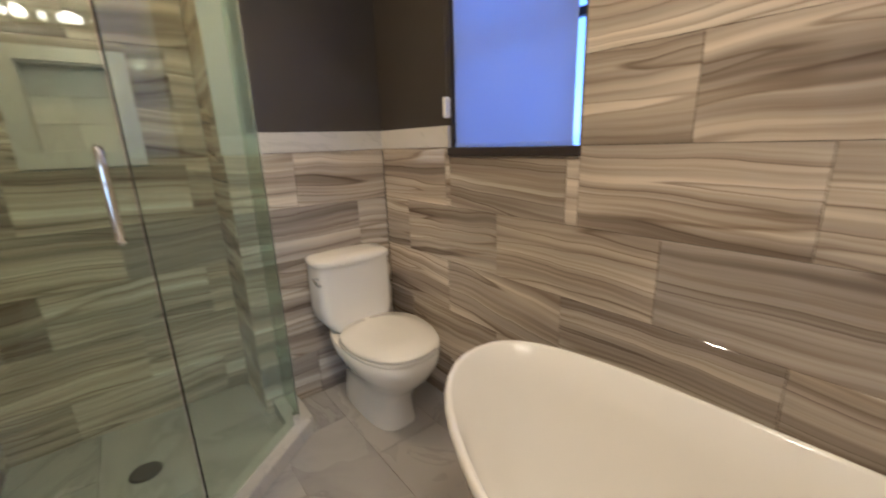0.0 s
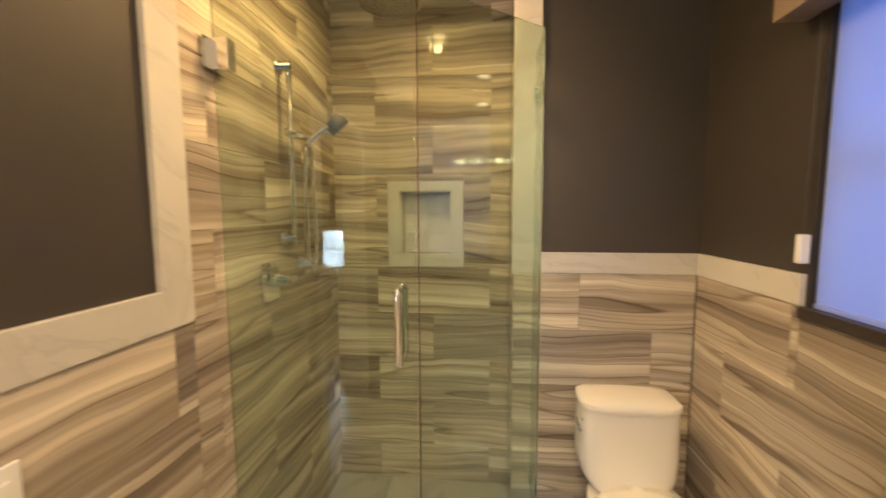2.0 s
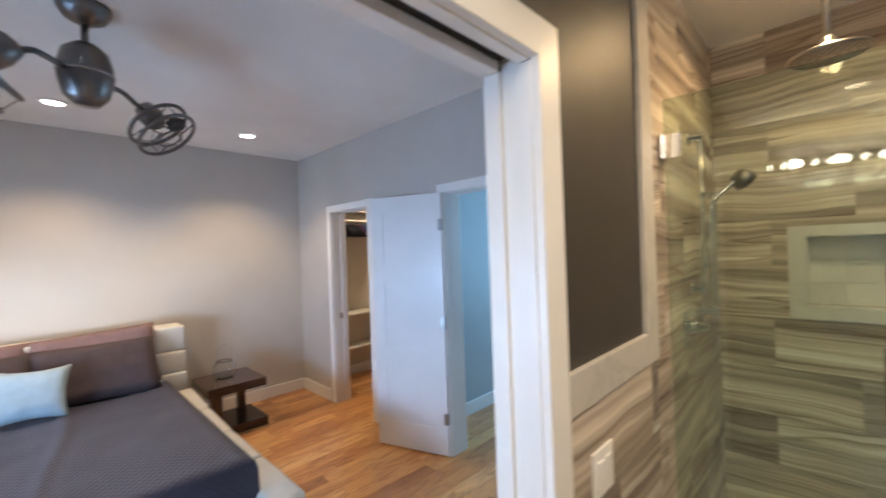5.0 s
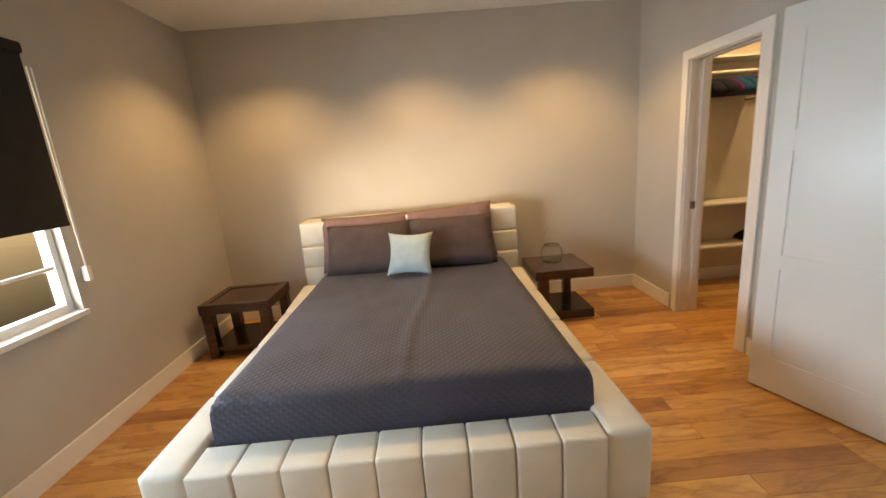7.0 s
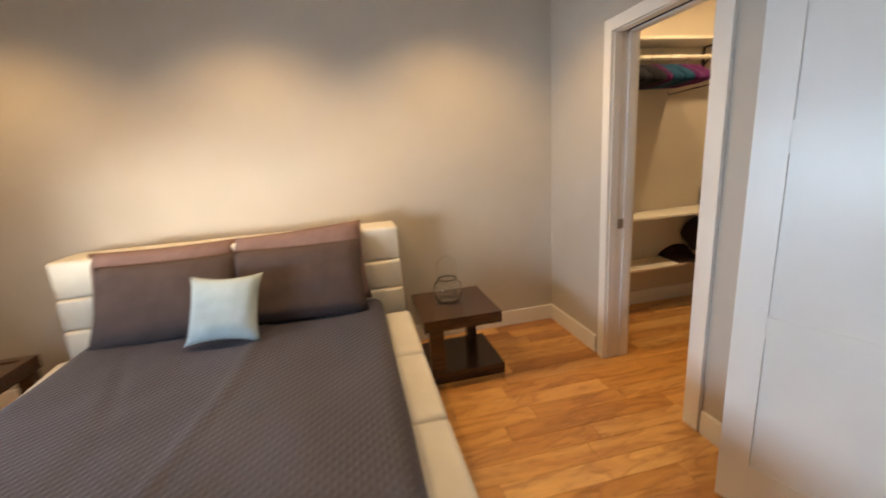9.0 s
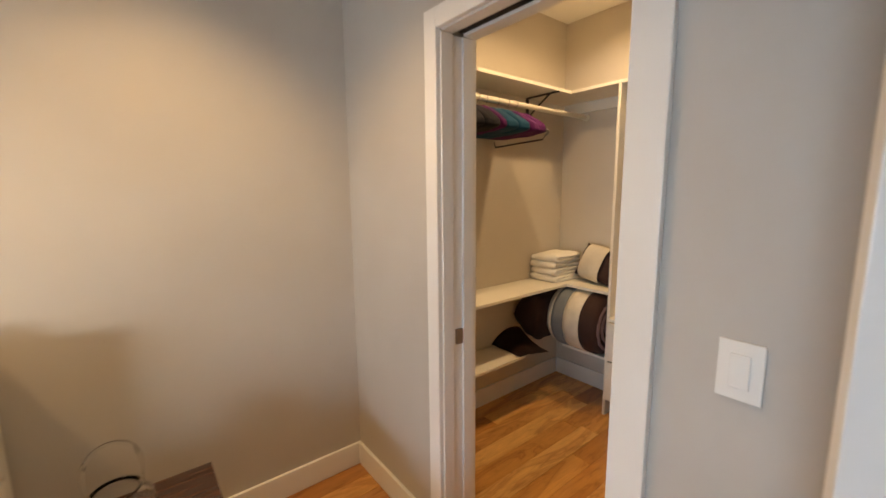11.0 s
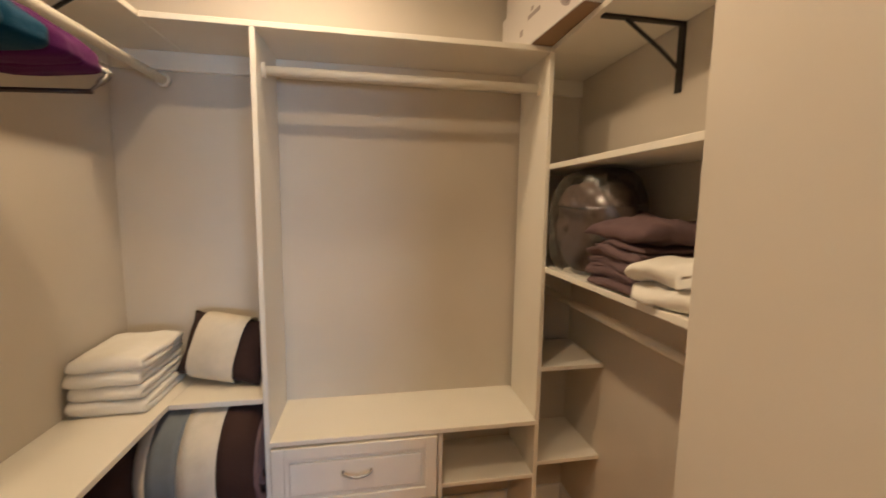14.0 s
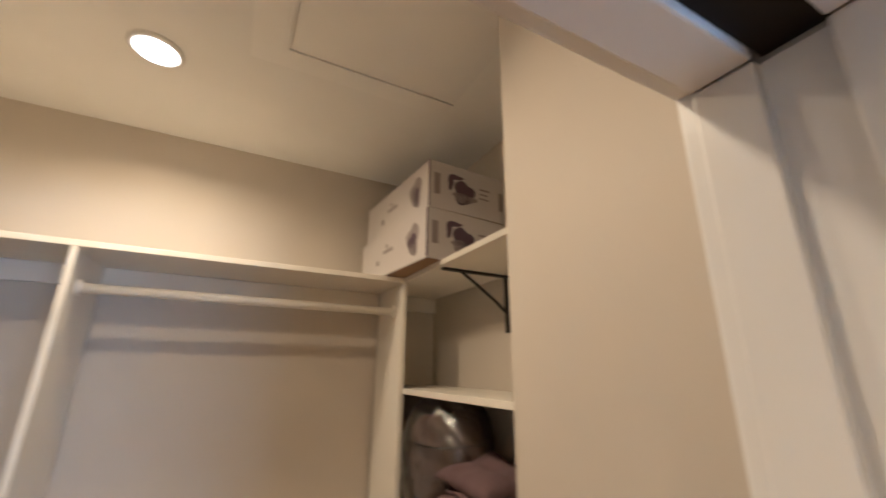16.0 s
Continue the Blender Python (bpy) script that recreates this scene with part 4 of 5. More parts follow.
loft(bm, [(TX + 0.012, 1.64, 0.195, 0.284, 0.185, 0.418, 2.3), (TX + 0.012, 1.64, 0.199, 0.288, 0.185, 0.428, 2.3), (TX + 0.012, 1.64, 0.190, 0.278, 0.180, 0.440, 2.3), (TX + 0.012, 1.645, 0.11, 0.17, 0.12, 0.447, 2.2)])
rounded_smooth(part("seat_lid", bm, M_PORCELAIN, toilet), 60)
bm = bmesh.new()
tube(bm, [(TX - 0.175, 1.87, 0.67), (TX - 0.20, 1.87, 0.67), (TX - 0.205, 1.845, 0.668), (TX - 0.205, 1.80, 0.66)], 0.008, 8)
part("flush_lever", bm, M_CHROME, toilet, "chrome flush lever", True)

# freestanding tub
tub = thing("bathtub", (1.278, 0.05, 0), "glossy white freestanding slipper bathtub", "bathtub")


def tub_ring(f, z_low, z_high, n=56, inset=0.0):
    out = []
    for k in range(n):
        a = 2 * math.pi * k / n
        c, s = math.cos(a), math.sin(a)
        hw = (0.354 - inset) * f
        hl = (0.86 - inset) * f
        lift = max(0.0, s) ** 2.0
        lift2 = max(0.0, -s) ** 2.0
        z = z_low + (z_high - z_low) * max(lift, 0.65 * lift2)
        out.append((1.268 + math.copysign(abs(c) ** 0.88, c) * hw, 0.045 + math.copysign(abs(s) ** 0.92, s) * hl, z))
    return out


bm = bmesh.new()
rings = []
for f, zl, zh, inset in ((0.66, 0.0, 0.0, 0), (0.70, 0.05, 0.05, 0), (0.80, 0.22, 0.25, 0), (0.90, 0.40, 0.47, 0), (0.98, 0.572, 0.655, 0), (1.0, 0.605, 0.695, 0), (1.0, 0.615, 0.705, 0.006), (1.0, 0.616, 0.707, 0.014), (1.0, 0.610, 0.700, 0.022),
                         (0.955, 0.49, 0.58, 0.022), (0.87, 0.33, 0.40, 0.022), (0.78, 0.18, 0.20, 0.022), (0.66, 0.115, 0.12, 0.022), (0.30, 0.10, 0.10, 0.022)):
    rings.append([bm.verts.new(p) for p in tub_ring(f, zl, zh, inset=inset)])
for a, b in zip(rings, rings[1:]):
    for k in range(len(a)):
        bm.faces.new((a[k], a[(k + 1) % len(a)], b[(k + 1) % len(a)], b[k]))
bm.faces.new(rings[0][::-1])
bm.faces.new(rings[-1])
part("shell", bm, M_PORCELAIN, tub, "", True)
bm = bmesh.new()
lathe(bm, [(0.0, 0.0), (0.026, 0.0), (0.028, 0.004), (0.0, 0.006)], (1.278, 0.045, 0.1005), 18)
part("waste", bm, M_CHROME, tub, "chrome waste cover", True)


# ---- bedroom ----
for bx, by in BED_DOWN:
    ceiling_light("downlight", bx, by, CM, 0.075, M_LENS_COOL, "lit recessed downlight in the bedroom ceiling", 0.0, "bedroom downlights")


def puff(bm, w, d, h, n=16, pinch=0.10, seed=0):
    """A stuffed pillow lying in the xy plane, with drawn-out corners."""
    grids = []
    for side in (1, -1):
        g = []
        for i in range(n + 1):
            row_ = []
            for j in range(n + 1):
                u, v = 2 * i / n - 1, 2 * j / n - 1
                edge = (1 - abs(u) ** 2.6) * (1 - abs(v) ** 2.6)
                px = u * (1 - pinch * (1 - v * v) * abs(u) ** 3) * w / 2
                py = v * (1 - pinch * (1 - u * u) * abs(v) ** 3) * d / 2
                pz = side * h / 2 * max(edge, 0) ** 0.45
                wob = noise.noise(Vector((u * 1.7 + seed, v * 1.7, side))) * h * 0.13 * max(edge, 0) ** 0.5
                row_.append(bm.verts.new((px, py, pz + wob)))
            g.append(row_)
        grids.append(g)
    for s, g in enumerate(grids):
        for i in range(n):
            for j in range(n):
                q = (g[i][j], g[i + 1][j], g[i + 1][j + 1], g[i][j + 1])
                bm.faces.new(q if s == 0 else q[::-1])
    bmesh.ops.remove_doubles(bm, verts=bm.verts, dist=0.0015)


def pillow(name, w, d, h, m, material, label, category="pillow", seed=0, pinch=0.10, group="", flange=0.0):
    bm = bmesh.new()
    puff(bm, w, d, h, 16, pinch, seed)
    ob = part(name, bm, material, None, label, True)
    tagged(ob, category=category, group=group)
    ob.matrix_world = m
    return ob


bed = thing("bed", (-2.7, -0.27, 0), "cream leather platform bed with a padded channelled frame", "bed")
BY0, BY1, BX0, BX1 = -1.262, 0.735, XH + 0.02, -1.505


def pad(x0, x1, y0, y1, z0, z1, r, n=3):
    bm = boxes((x0, x1, y0, y1, z0, z1), bevel=r, seg=n)
    return bm


def soft(name, bm, parent=bed, material=None, label=""):
    return rounded_smooth(part(name, bm, material or M_LEATHER, parent, label), 60)


RZ = 0.385
# side rails with a long sloping top, made of a few padded lengths
for y0, y1, inner in ((BY1 - 0.185, BY1, 0), (BY0, BY0 + 0.185, 1)):
    cuts = [-3.66, -3.14, -2.60, -2.06, BX1]
    for a, b in zip(cuts, cuts[1:]):
        bm = pad(a + 0.002, b - 0.002, y0, y1, 0.045, RZ, 0.035)
        for v in bm.verts:
            t = max(0.0, min(1.0, (-2.9 - v.co.x) / 0.8))
            if v.co.z > 0.2:
                v.co.z += 0.07 * t
        soft("rail_pad", bm)
n = 9
y0, y1 = BY0 + 0.187, BY1 - 0.187
for i in range(n):
    a, b = y0 + (y1 - y0) * i / n, y0 + (y1 - y0) * (i + 1) / n
    soft("foot_pad", pad(BX1 - 0.165, BX1 + 0.012, a + 0.001, b - 0.001, 0.045, RZ - 0.012, 0.014))
for k, (z0, z1) in enumerate(((0.05, 0.40), (0.40, 0.585), (0.585, 0.775), (0.775, 0.995))):
    m = 7
    for i in range(m):
        a, b = BY0 + 0.01 + (BY1 - 0.03 - BY0) * i / m, BY0 + 0.01 + (BY1 - 0.03 - BY0) * (i + 1) / m
        bm = pad(BX0 + 0.055, -3.755 + 0.012 * (3 - k), a + 0.001, b - 0.001, z0 + 0.001, z1 - 0.001, 0.022)
        soft("headboard_pad", bm)
part("headboard_back", boxes((BX0, BX0 + 0.057, BY0 + 0.012, BY1 - 0.022, 0.05, 0.985), bevel=0.01), M_LEATHER, bed)
part("base", boxes((BX0 + 0.06, BX1 - 0.05, BY0 + 0.05, BY1 - 0.05, 0.0, 0.05)), M_BLACK, bed, "dark recessed plinth")
mattress = part("mattress", boxes((-3.70, -1.725, BY0 + 0.235, BY1 - 0.235, 0.05, 0.50), bevel=0.04), M_CREAMCLOTH, bed)

# quilted cover, draped over the mattress
cx0, cx1, cy0, cy1, cz = -3.62, -1.705, -1.035, 0.552, 0.565
bm = bmesh.new()
NX, NY, drop = 92, 76, 0.235
grid = []
for i in range(NX + 1):
    line = []
    for j in range(NY + 1):
        s = cx0 + (cx1 - cx0 + drop) * i / NX
        t = cy0 - drop + (cy1 - cy0 + 2 * drop) * j / NY
        ox = max(0.0, s - cx1)
        oy = max(0.0, t - cy1) - max(0.0, cy0 - t)
        down = max(ox, abs(oy))
        ramp = min(1.0, down / 0.03)
        px = min(s, cx1) + (0.012 + 0.03 * ox) * min(1.0, ox / 0.05)
        py = max(min(t, cy1), cy0) + math.copysign((0.012 + 0.02 * abs(oy)) * min(1.0, abs(oy) / 0.05), oy) * (1 if oy else 0)
        near = min(cx1 - s if s < cx1 else 0, cy1 - t if t < cy1 else 0, t - cy0 if t > cy0 else 0)
        roundoff = 0.022 * max(0.0, 1 - max(near, 0) / 0.05) ** 2
        pz = cz - roundoff - max(0.0, down - 0.012)
        fold = noise.noise(Vector((s * 1.3, t * 2.4, 0.3))) * 0.012 + noise.noise(Vector((s * 4.0 + t * 2.2, t * 5.0 - s * 1.5, 2.0))) * 0.006
        crease = 0.012 * math.exp(-((t + 0.17 + 0.10 * (s + 2.6) + 0.02 * math.sin(s * 5)) / 0.022) ** 2) * (1 if s < cx1 else 0)
        crease -= 0.010 * math.exp(-((t + 0.62 - 0.35 * (s + 3.0)) / 0.03) ** 2) * math.exp(-((s + 3.0) / 0.28) ** 2)
        if down <= 0:
            pz += fold + crease
        else:
            k = noise.noise(Vector((s * 3.0, t * 3.0, 5.0))) * 0.012 * min(1, down / 0.1)
            px += k if ox > 0 else 0
            py += k if oy else 0
        line.append(bm.verts.new((px, py, pz)))
    grid.append(line)
for i in range(NX):
    for j in range(NY):
        bm.faces.new((grid[i][j], grid[i + 1][j], grid[i + 1][j + 1], grid[i][j + 1]))
cover = tagged(part("bed_cover", bm, M_QUILT, None, "dark slate quilted coverlet spread over the mattress", True), category="bedspread")
PG = "pillows against the headboard"
pillow("pillow", 0.78, 0.50, 0.15, pose(-3.700, -0.66, 0.785, 0, 70, 0) @ pose(0, 0, 0, 0, 0, 90), M_PILLOW2, "rosy taupe pillow propped against the headboard", seed=3, pinch=0.04, group=PG)
pillow("pillow", 0.80, 0.50, 0.15, pose(-3.700, 0.09, 0.803, 4, 71, 0) @ pose(0, 0, 0, 0, 0, 92), M_PILLOW2, "rosy taupe pillow propped against the headboard", seed=5, pinch=0.04, group=PG)
pillow("pillow", 0.74, 0.46, 0.17, pose(-3.565, -0.61, 0.755, 0, 60, 0) @ pose(0, 0, 0, 0, 0, 90), M_PILLOW, "dark taupe pillow leaning on another pillow", seed=8, pinch=0.04, group=PG)
pillow("pillow", 0.74, 0.46, 0.17, pose(-3.560, 0.10, 0.760, 0, 60, 0) @ pose(0, 0, 0, 0, 0, 90), M_PILLOW, "dark taupe pillow leaning on another pillow", seed=11, pinch=0.04, group=PG)
pillow("cushion", 0.37, 0.36, 0.13, pose(-3.325, -0.255, 0.735, 0, 62, -6) @ pose(0, 0, 0, 0, 0, 88), M_CUSHION, "small pale blue square cushion on the bed", "cushion", seed=14, pinch=0.14)


# nightstands
def nightstand(x0, x1, y0, y1, h, label):
    d = thing("nightstand", ((x0 + x1) / 2, (y0 + y1) / 2, 0), label, "nightstand", "nightstands beside the bed")
    part("top", boxes((x0, x1, y0, y1, h - 0.075, h), bevel=0.003), M_ESPRESSO, d)
    part("base", boxes((x0 - 0.005, x1 - 0.06, y0 + 0.035, y1 + 0.03, 0.0, 0.075), bevel=0.003), M_ESPRESSO, d)
    part("post", boxes((x1 - 0.135, x1 - 0.065, y0 + 0.04, y0 + 0.13, 0.0755, h - 0.0755), bevel=0.003), M_ESPRESSO, d)
    part("post", boxes((x0 + 0.02, x0 + 0.09, y1 - 0.115, y1 - 0.045, 0.0755, h - 0.0755), bevel=0.003), M_ESPRESSO, d)
    return d


nightstand(-3.885, -3.365, 0.775, 1.268, 0.465, "glossy espresso wood nightstand with a low base")
d2 = thing("nightstand", (-3.51, -1.70, 0), "espresso wood nightstand with a sunken top and lower shelf", "nightstand", "nightstands beside the bed")
ax0, ax1, ay0, ay1 = -3.785, -3.265, -1.985, -1.43
part("top_frame", boxes((ax0, ax0 + 0.055, ay0, ay1, 0.385, 0.465), (ax1 - 0.055, ax1, ay0, ay1, 0.385, 0.465), (ax0 + 0.0552, ax1 - 0.0552, ay0, ay0 + 0.055, 0.385, 0.4648), (ax0 + 0.0552, ax1 - 0.0552, ay1 - 0.055, ay1, 0.385, 0.4648), bevel=0.002), M_ESPRESSO, d2)
part("top_panel", boxes((ax0 + 0.05, ax1 - 0.05, ay0 + 0.05, ay1 - 0.05, 0.43, 0.458)), M_ESPRESSO, d2)
for lx, ly in ((ax1 - 0.085, ay0 + 0.01), (ax1 - 0.085, ay1 - 0.085), (ax0 + 0.01, ay0 + 0.01), (ax0 + 0.01, ay1 - 0.085)):
    part("leg", boxes((lx, lx + 0.075, ly, ly + 0.075, 0.0, 0.385), bevel=0.003), M_ESPRESSO, d2)
part("shelf", boxes((ax0 + 0.02, ax1 - 0.02, ay0 + 0.02, ay1 - 0.02, 0.06, 0.095), bevel=0.002), M_ESPRESSO, d2)

# glass vase
vase = thing("glass_vase", (-3.66, 1.0, 0.466), "round clear ribbed glass jar with a loop handle", "vase")
bm = bmesh.new()
lathe(bm, [(0.003, 0.0), (0.070, 0.001), (0.090, 0.03), (0.098, 0.08), (0.090, 0.125), (0.062, 0.152), (0.063, 0.160), (0.058, 0.160), (0.057, 0.150), (0.085, 0.122), (0.093, 0.08), (0.085, 0.032), (0.066, 0.006), (0.003, 0.006)], (-3.66, 1.0, 0.466), 32)
ob = part("jar", bm, M_CLEAR, vase, "", True)
bm = bmesh.new()
tube(bm, smooth_path([(-3.66, 0.938, 0.615), (-3.66, 0.932, 0.70), (-3.66, 0.955, 0.755), (-3.66, 1.0, 0.775), (-3.66, 1.045, 0.755), (-3.66, 1.068, 0.70), (-3.66, 1.062, 0.615)], 5), 0.0055, 8)
part("handle", bm, M_CLEAR, vase, "", True)

# twin-head ceiling fan
FX, FY, FZ = -1.87, -0.04, 2.435
fan = thing("ceiling_fan", (FX, FY, CM), "dark pewter twin-head ceiling fan with caged rotors", "ceiling fan")
bm = bmesh.new()
lathe(bm, [(0.012, -0.085), (0.03, -0.08), (0.075, -0.055), (0.095, -0.02), (0.097, 0.0)], (FX, FY, CM), 28)
part("canopy", bm, M_PEWTER, fan, "", True)
bm = bmesh.new()
tube(bm, [(FX, FY, CM - 0.08), (FX, FY, FZ + 0.10)], 0.014, 12)
part("downrod", bm, M_PEWTER, fan, "", True)
bm = bmesh.new()
lathe(bm, [(0.004, -0.155), (0.045, -0.150), (0.078, -0.11), (0.098, -0.04), (0.098, 0.02), (0.080, 0.085), (0.04, 0.12), (0.014, 0.128)], (FX, FY, FZ), 28)
part("motor_housing", bm, M_PEWTER, fan, "", True)
bm = bmesh.new()
lathe(bm, [(0.1, -0.006), (0.103, 0.0), (0.1, 0.006)], (FX, FY, FZ - 0.012), 28)
part("band", bm, M_NICKEL, fan, "", True)


def fan_head(centre, aim):
    c = Vector(centre)
    a = Vector(aim).normalized()
    u = a.cross(Vector((0, 0, 1))).normalized()
    v = u.cross(a)
    hub = Vector((FX, FY, FZ - 0.02))
    out = (Vector((c.x, c.y, 0)) - Vector((FX, FY, 0))).normalized()
    back = c - a * 0.10
    bm = bmesh.new()
    tube(bm, smooth_path([hub + out * 0.09, hub + out * 0.2 + Vector((0, 0, 0.012)), back * 0.5 + (hub + out * 0.2) * 0.5, back], 5), 0.0125, 10)
    arm = part("arm", bm, M_PEWTER, fan, "", True)
    bm = bmesh.new()
    tube(bm, [c - a * 0.135, c - a * 0.12, c - a * 0.07, c - a * 0.02, c + a * 0.005], [0.02, 0.05, 0.062, 0.055, 0.03], 20)
    head = part("head", bm, M_PEWTER, fan, "", True)
    for off, r, rr in ((0.0, 0.150, 0.010), (0.075, 0.150, 0.010), (0.10, 0.06, 0.005)):
        bm = bmesh.new()
        ring = [c + a * off + r * (math.cos(2 * math.pi * k / 32) * u + math.sin(2 * math.pi * k / 32) * v) for k in range(32)]
        tube(bm, ring, rr, 8, True)
        part("cage_ring", bm, M_PEWTER, head, "", True)
    for k in range(6):
        e = math.cos(2 * math.pi * k / 6) * u + math.sin(2 * math.pi * k / 6) * v
        bm = bmesh.new()
        tube(bm, [c - a * 0.02 + e * 0.03, c + e * 0.15, c + a * 0.075 + e * 0.15, c + a * 0.10 + e * 0.06], 0.004, 6)
        part("cage_spoke", bm, M_PEWTER, head, "", True)
    for k in range(3):
        bm = bmesh.new()
        rows_ = []
        for i in range(7):
            r = 0.03 + 0.10 * i / 6
            for_w = 0.030 + 0.05 * math.sin(math.pi * min(1, i / 6 * 0.85 + 0.1))
            th = 2 * math.pi * k / 3 + 0.25 * i / 6
            e = math.cos(th) * u + math.sin(th) * v
            f = -math.sin(th) * u + math.cos(th) * v
            rows_.append([bm.verts.new(c + a * 0.03 + e * r + (f * s + a * s * 0.5) * for_w / 2) for s in (-1, 0, 1)])
        for p, q in zip(rows_, rows_[1:]):
            for s in range(2):
                bm.faces.new((p[s], p[s + 1], q[s + 1], q[s]))
        bmesh.ops.solidify(bm, geom=bm.faces[:], thickness=0.004)
        part("blade", bm, M_PEWTER, head, "", True)


fan_head((-2.20, 0.28, 2.345), (0.42, 0.42, -0.72))
fan_head((-1.615, -0.345, 2.30), (-0.15, -0.62, -0.62))

# wall switch by the closet
sw2 = thing("light_switch", (-2.435, YC, 1.14), "white rocker switch plate on the greige wall", "switch")
part("plate", boxes((-2.478, -2.402, YC - 0.007, YC, 1.082, 1.200), bevel=0.003), M_PLASTIC, sw2)
part("rocker", boxes((-2.457, -2.423, YC - 0.011, YC - 0.005, 1.107, 1.175), bevel=0.002), M_PLASTIC, sw2)


# ---- closet ----
for bx, by in CLOSET_DOWN:
    ceiling_light("downlight", bx, by, CC, 0.074, M_LENS_COOL, "lit recessed downlight in the closet ceiling", 0.0, "closet downlights")
hatch = thing("ceiling_hatch", (-2.75, 2.85, CC), "flat painted attic hatch in the closet ceiling", "hatch")
part("panel", boxes((-3.02, -2.46, 2.45, 3.05, CC - 0.006, CC + 0.0), bevel=0.002), M_CEIL, hatch)
part("frame", boxes((-3.125, -3.036, 2.36, 3.14, CC - 0.003, CC + 0.0), (-3.0358, -2.46, 3.066, 3.14, CC - 0.003, CC + 0.0), bevel=0.001), M_CEIL, hatch)
part("bead", boxes((-3.035, -3.022, 2.435, 3.065, CC - 0.011, CC), (-3.0218, -2.46, 3.052, 3.065, CC - 0.011, CC), bevel=0.002), M_CEIL, hatch)


def board(name, b, parent=None, label="", category="shelf"):
    ob = part(name, boxes(b, bevel=0.0015, seg=1), M_SHELF, parent, label)
    if not parent:
        tagged(ob, label, category)
    return ob


FS = 3.470                                  # front of the back shelving
top = thing("closet_shelf", (-3.2, 3.6, 2.115), "white top shelf running round three closet walls", "shelf")
board("board", (XH + 0.005, -3.835, YC + WT + 0.005, KB, 2.115, 2.135), top)
board("board", (-3.8345, KA, FS, KB, 2.1152, 2.1348), top)
board("board", (KP - 0.002, KA, KE, FS - 0.0005, 2.115, 2.135), top)
board("cleat", (XH + 0.019, KA, KB - 0.018, KB, 2.045, 2.1145), top)
board("cleat", (XH + 0.005, XH + 0.02, YC + WT + 0.01, KB - 0.019, 2.045, 2.1145), top)
mid = thing("closet_shelf", (-4.0, 3.0, 0.82), "white corner shelf at waist height holding towels", "shelf")
board("board", (XH + 0.005, -3.82, YC + WT + 0.005, KB, 0.82, 0.84), mid)
board("board", (-3.8195, -3.514, FS - 0.005, KB, 0.8202, 0.8398), mid)
low = thing("closet_shelf", (-4.0, 2.6, 0.40), "low white shelf along the closet wall", "shelf")
board("board", (XH + 0.019, -3.835, YC + WT + 0.005, 3.065, 0.40, 0.42), low)
low2 = thing("closet_shelf", (-3.66, 3.64, 0.365), "short low shelf under the rolled blanket", "shelf")
board("board", (-3.86, -3.514, 3.50, KB - 0.015, 0.365, 0.383), low2)

tower = thing("closet_tower", (-2.97, 3.62, 0), "white closet tower with two drawers and open cubbies", "cabinet")
board("divider", (-3.5125, -3.494, FS, KB - 0.019, 0, 2.1148), tower)
board("divider", (-2.463, -2.4445, FS, KB - 0.019, 0, 2.1148), tower)
board("divider", (-2.866, -2.848, FS + 0.002, KB - 0.019, 0, 0.652), tower)
board("bench", (-3.4938, -2.4635, FS - 0.012, KB - 0.0005, 0.6525, 0.672), tower)
board("cubby_shelf", (-2.8478, -2.4632, FS + 0.004, KB - 0.019, 0.408, 0.426), tower)
board("drawer_bottom", (-3.4935, -2.8665, FS + 0.01, KB - 0.03, 0.115, 0.13), tower)
for z0, z1 in ((0.392, 0.645), (0.118, 0.382)):
    x0, x1, yf = -3.489, -2.873, FS - 0.016
    dr = part("drawer", boxes((x0 + 0.02, x1 - 0.02, yf + 0.018, KB - 0.06, z0 + 0.02, z1 - 0.02), (x0, x1, yf + 0.006, yf + 0.018, z0, z1)), M_SHELF, tower)
    part("drawer_frame", boxes((x0, x0 + 0.045, yf - 0.003, yf + 0.0062, z0, z1), (x1 - 0.045, x1, yf - 0.003, yf + 0.0062, z0, z1),
                               (x0 + 0.0452, x1 - 0.0452, yf - 0.0028, yf + 0.0062, z0, z0 + 0.045), (x0 + 0.0452, x1 - 0.0452, yf - 0.0028, yf + 0.0062, z1 - 0.045, z1), bevel=0.003), M_SHELF, dr)
    part("raised_panel", boxes((x0 + 0.062, x1 - 0.062, yf - 0.001, yf + 0.0062, z0 + 0.062, z1 - 0.062), bevel=0.006), M_SHELF, dr)
    zc, xc = (z0 + z1) / 2 + 0.012, (x0 + x1) / 2
    bm = bmesh.new()
    tube(bm, smooth_path([(xc - 0.052, yf - 0.002, zc + 0.006), (xc - 0.050, yf - 0.018, zc + 0.004), (xc - 0.02, yf - 0.026, zc - 0.006), (xc + 0.02, yf - 0.026, zc - 0.006), (xc + 0.050, yf - 0.018, zc + 0.004), (xc + 0.052, yf - 0.002, zc + 0.006)], 4), 0.0045, 8)
    part("handle", bm, M_NICKEL, dr, "curved brushed metal pull", True)


def rod(a, b, label):
    d = thing("closet_rod", a, label, "rod")
    bm = bmesh.new()
    tube(bm, [a, b], 0.016, 16)
    part("pole", bm, M_SHELF, d, "", True)
    for p, q in ((a, b), (b, a)):
        e = (Vector(q) - Vector(p)).normalized()
        bm = bmesh.new()
        tube(bm, [Vector(p), Vector(p) + e * 0.012], 0.026, 16)
        part("socket", bm, M_SHELF, d)
    return d


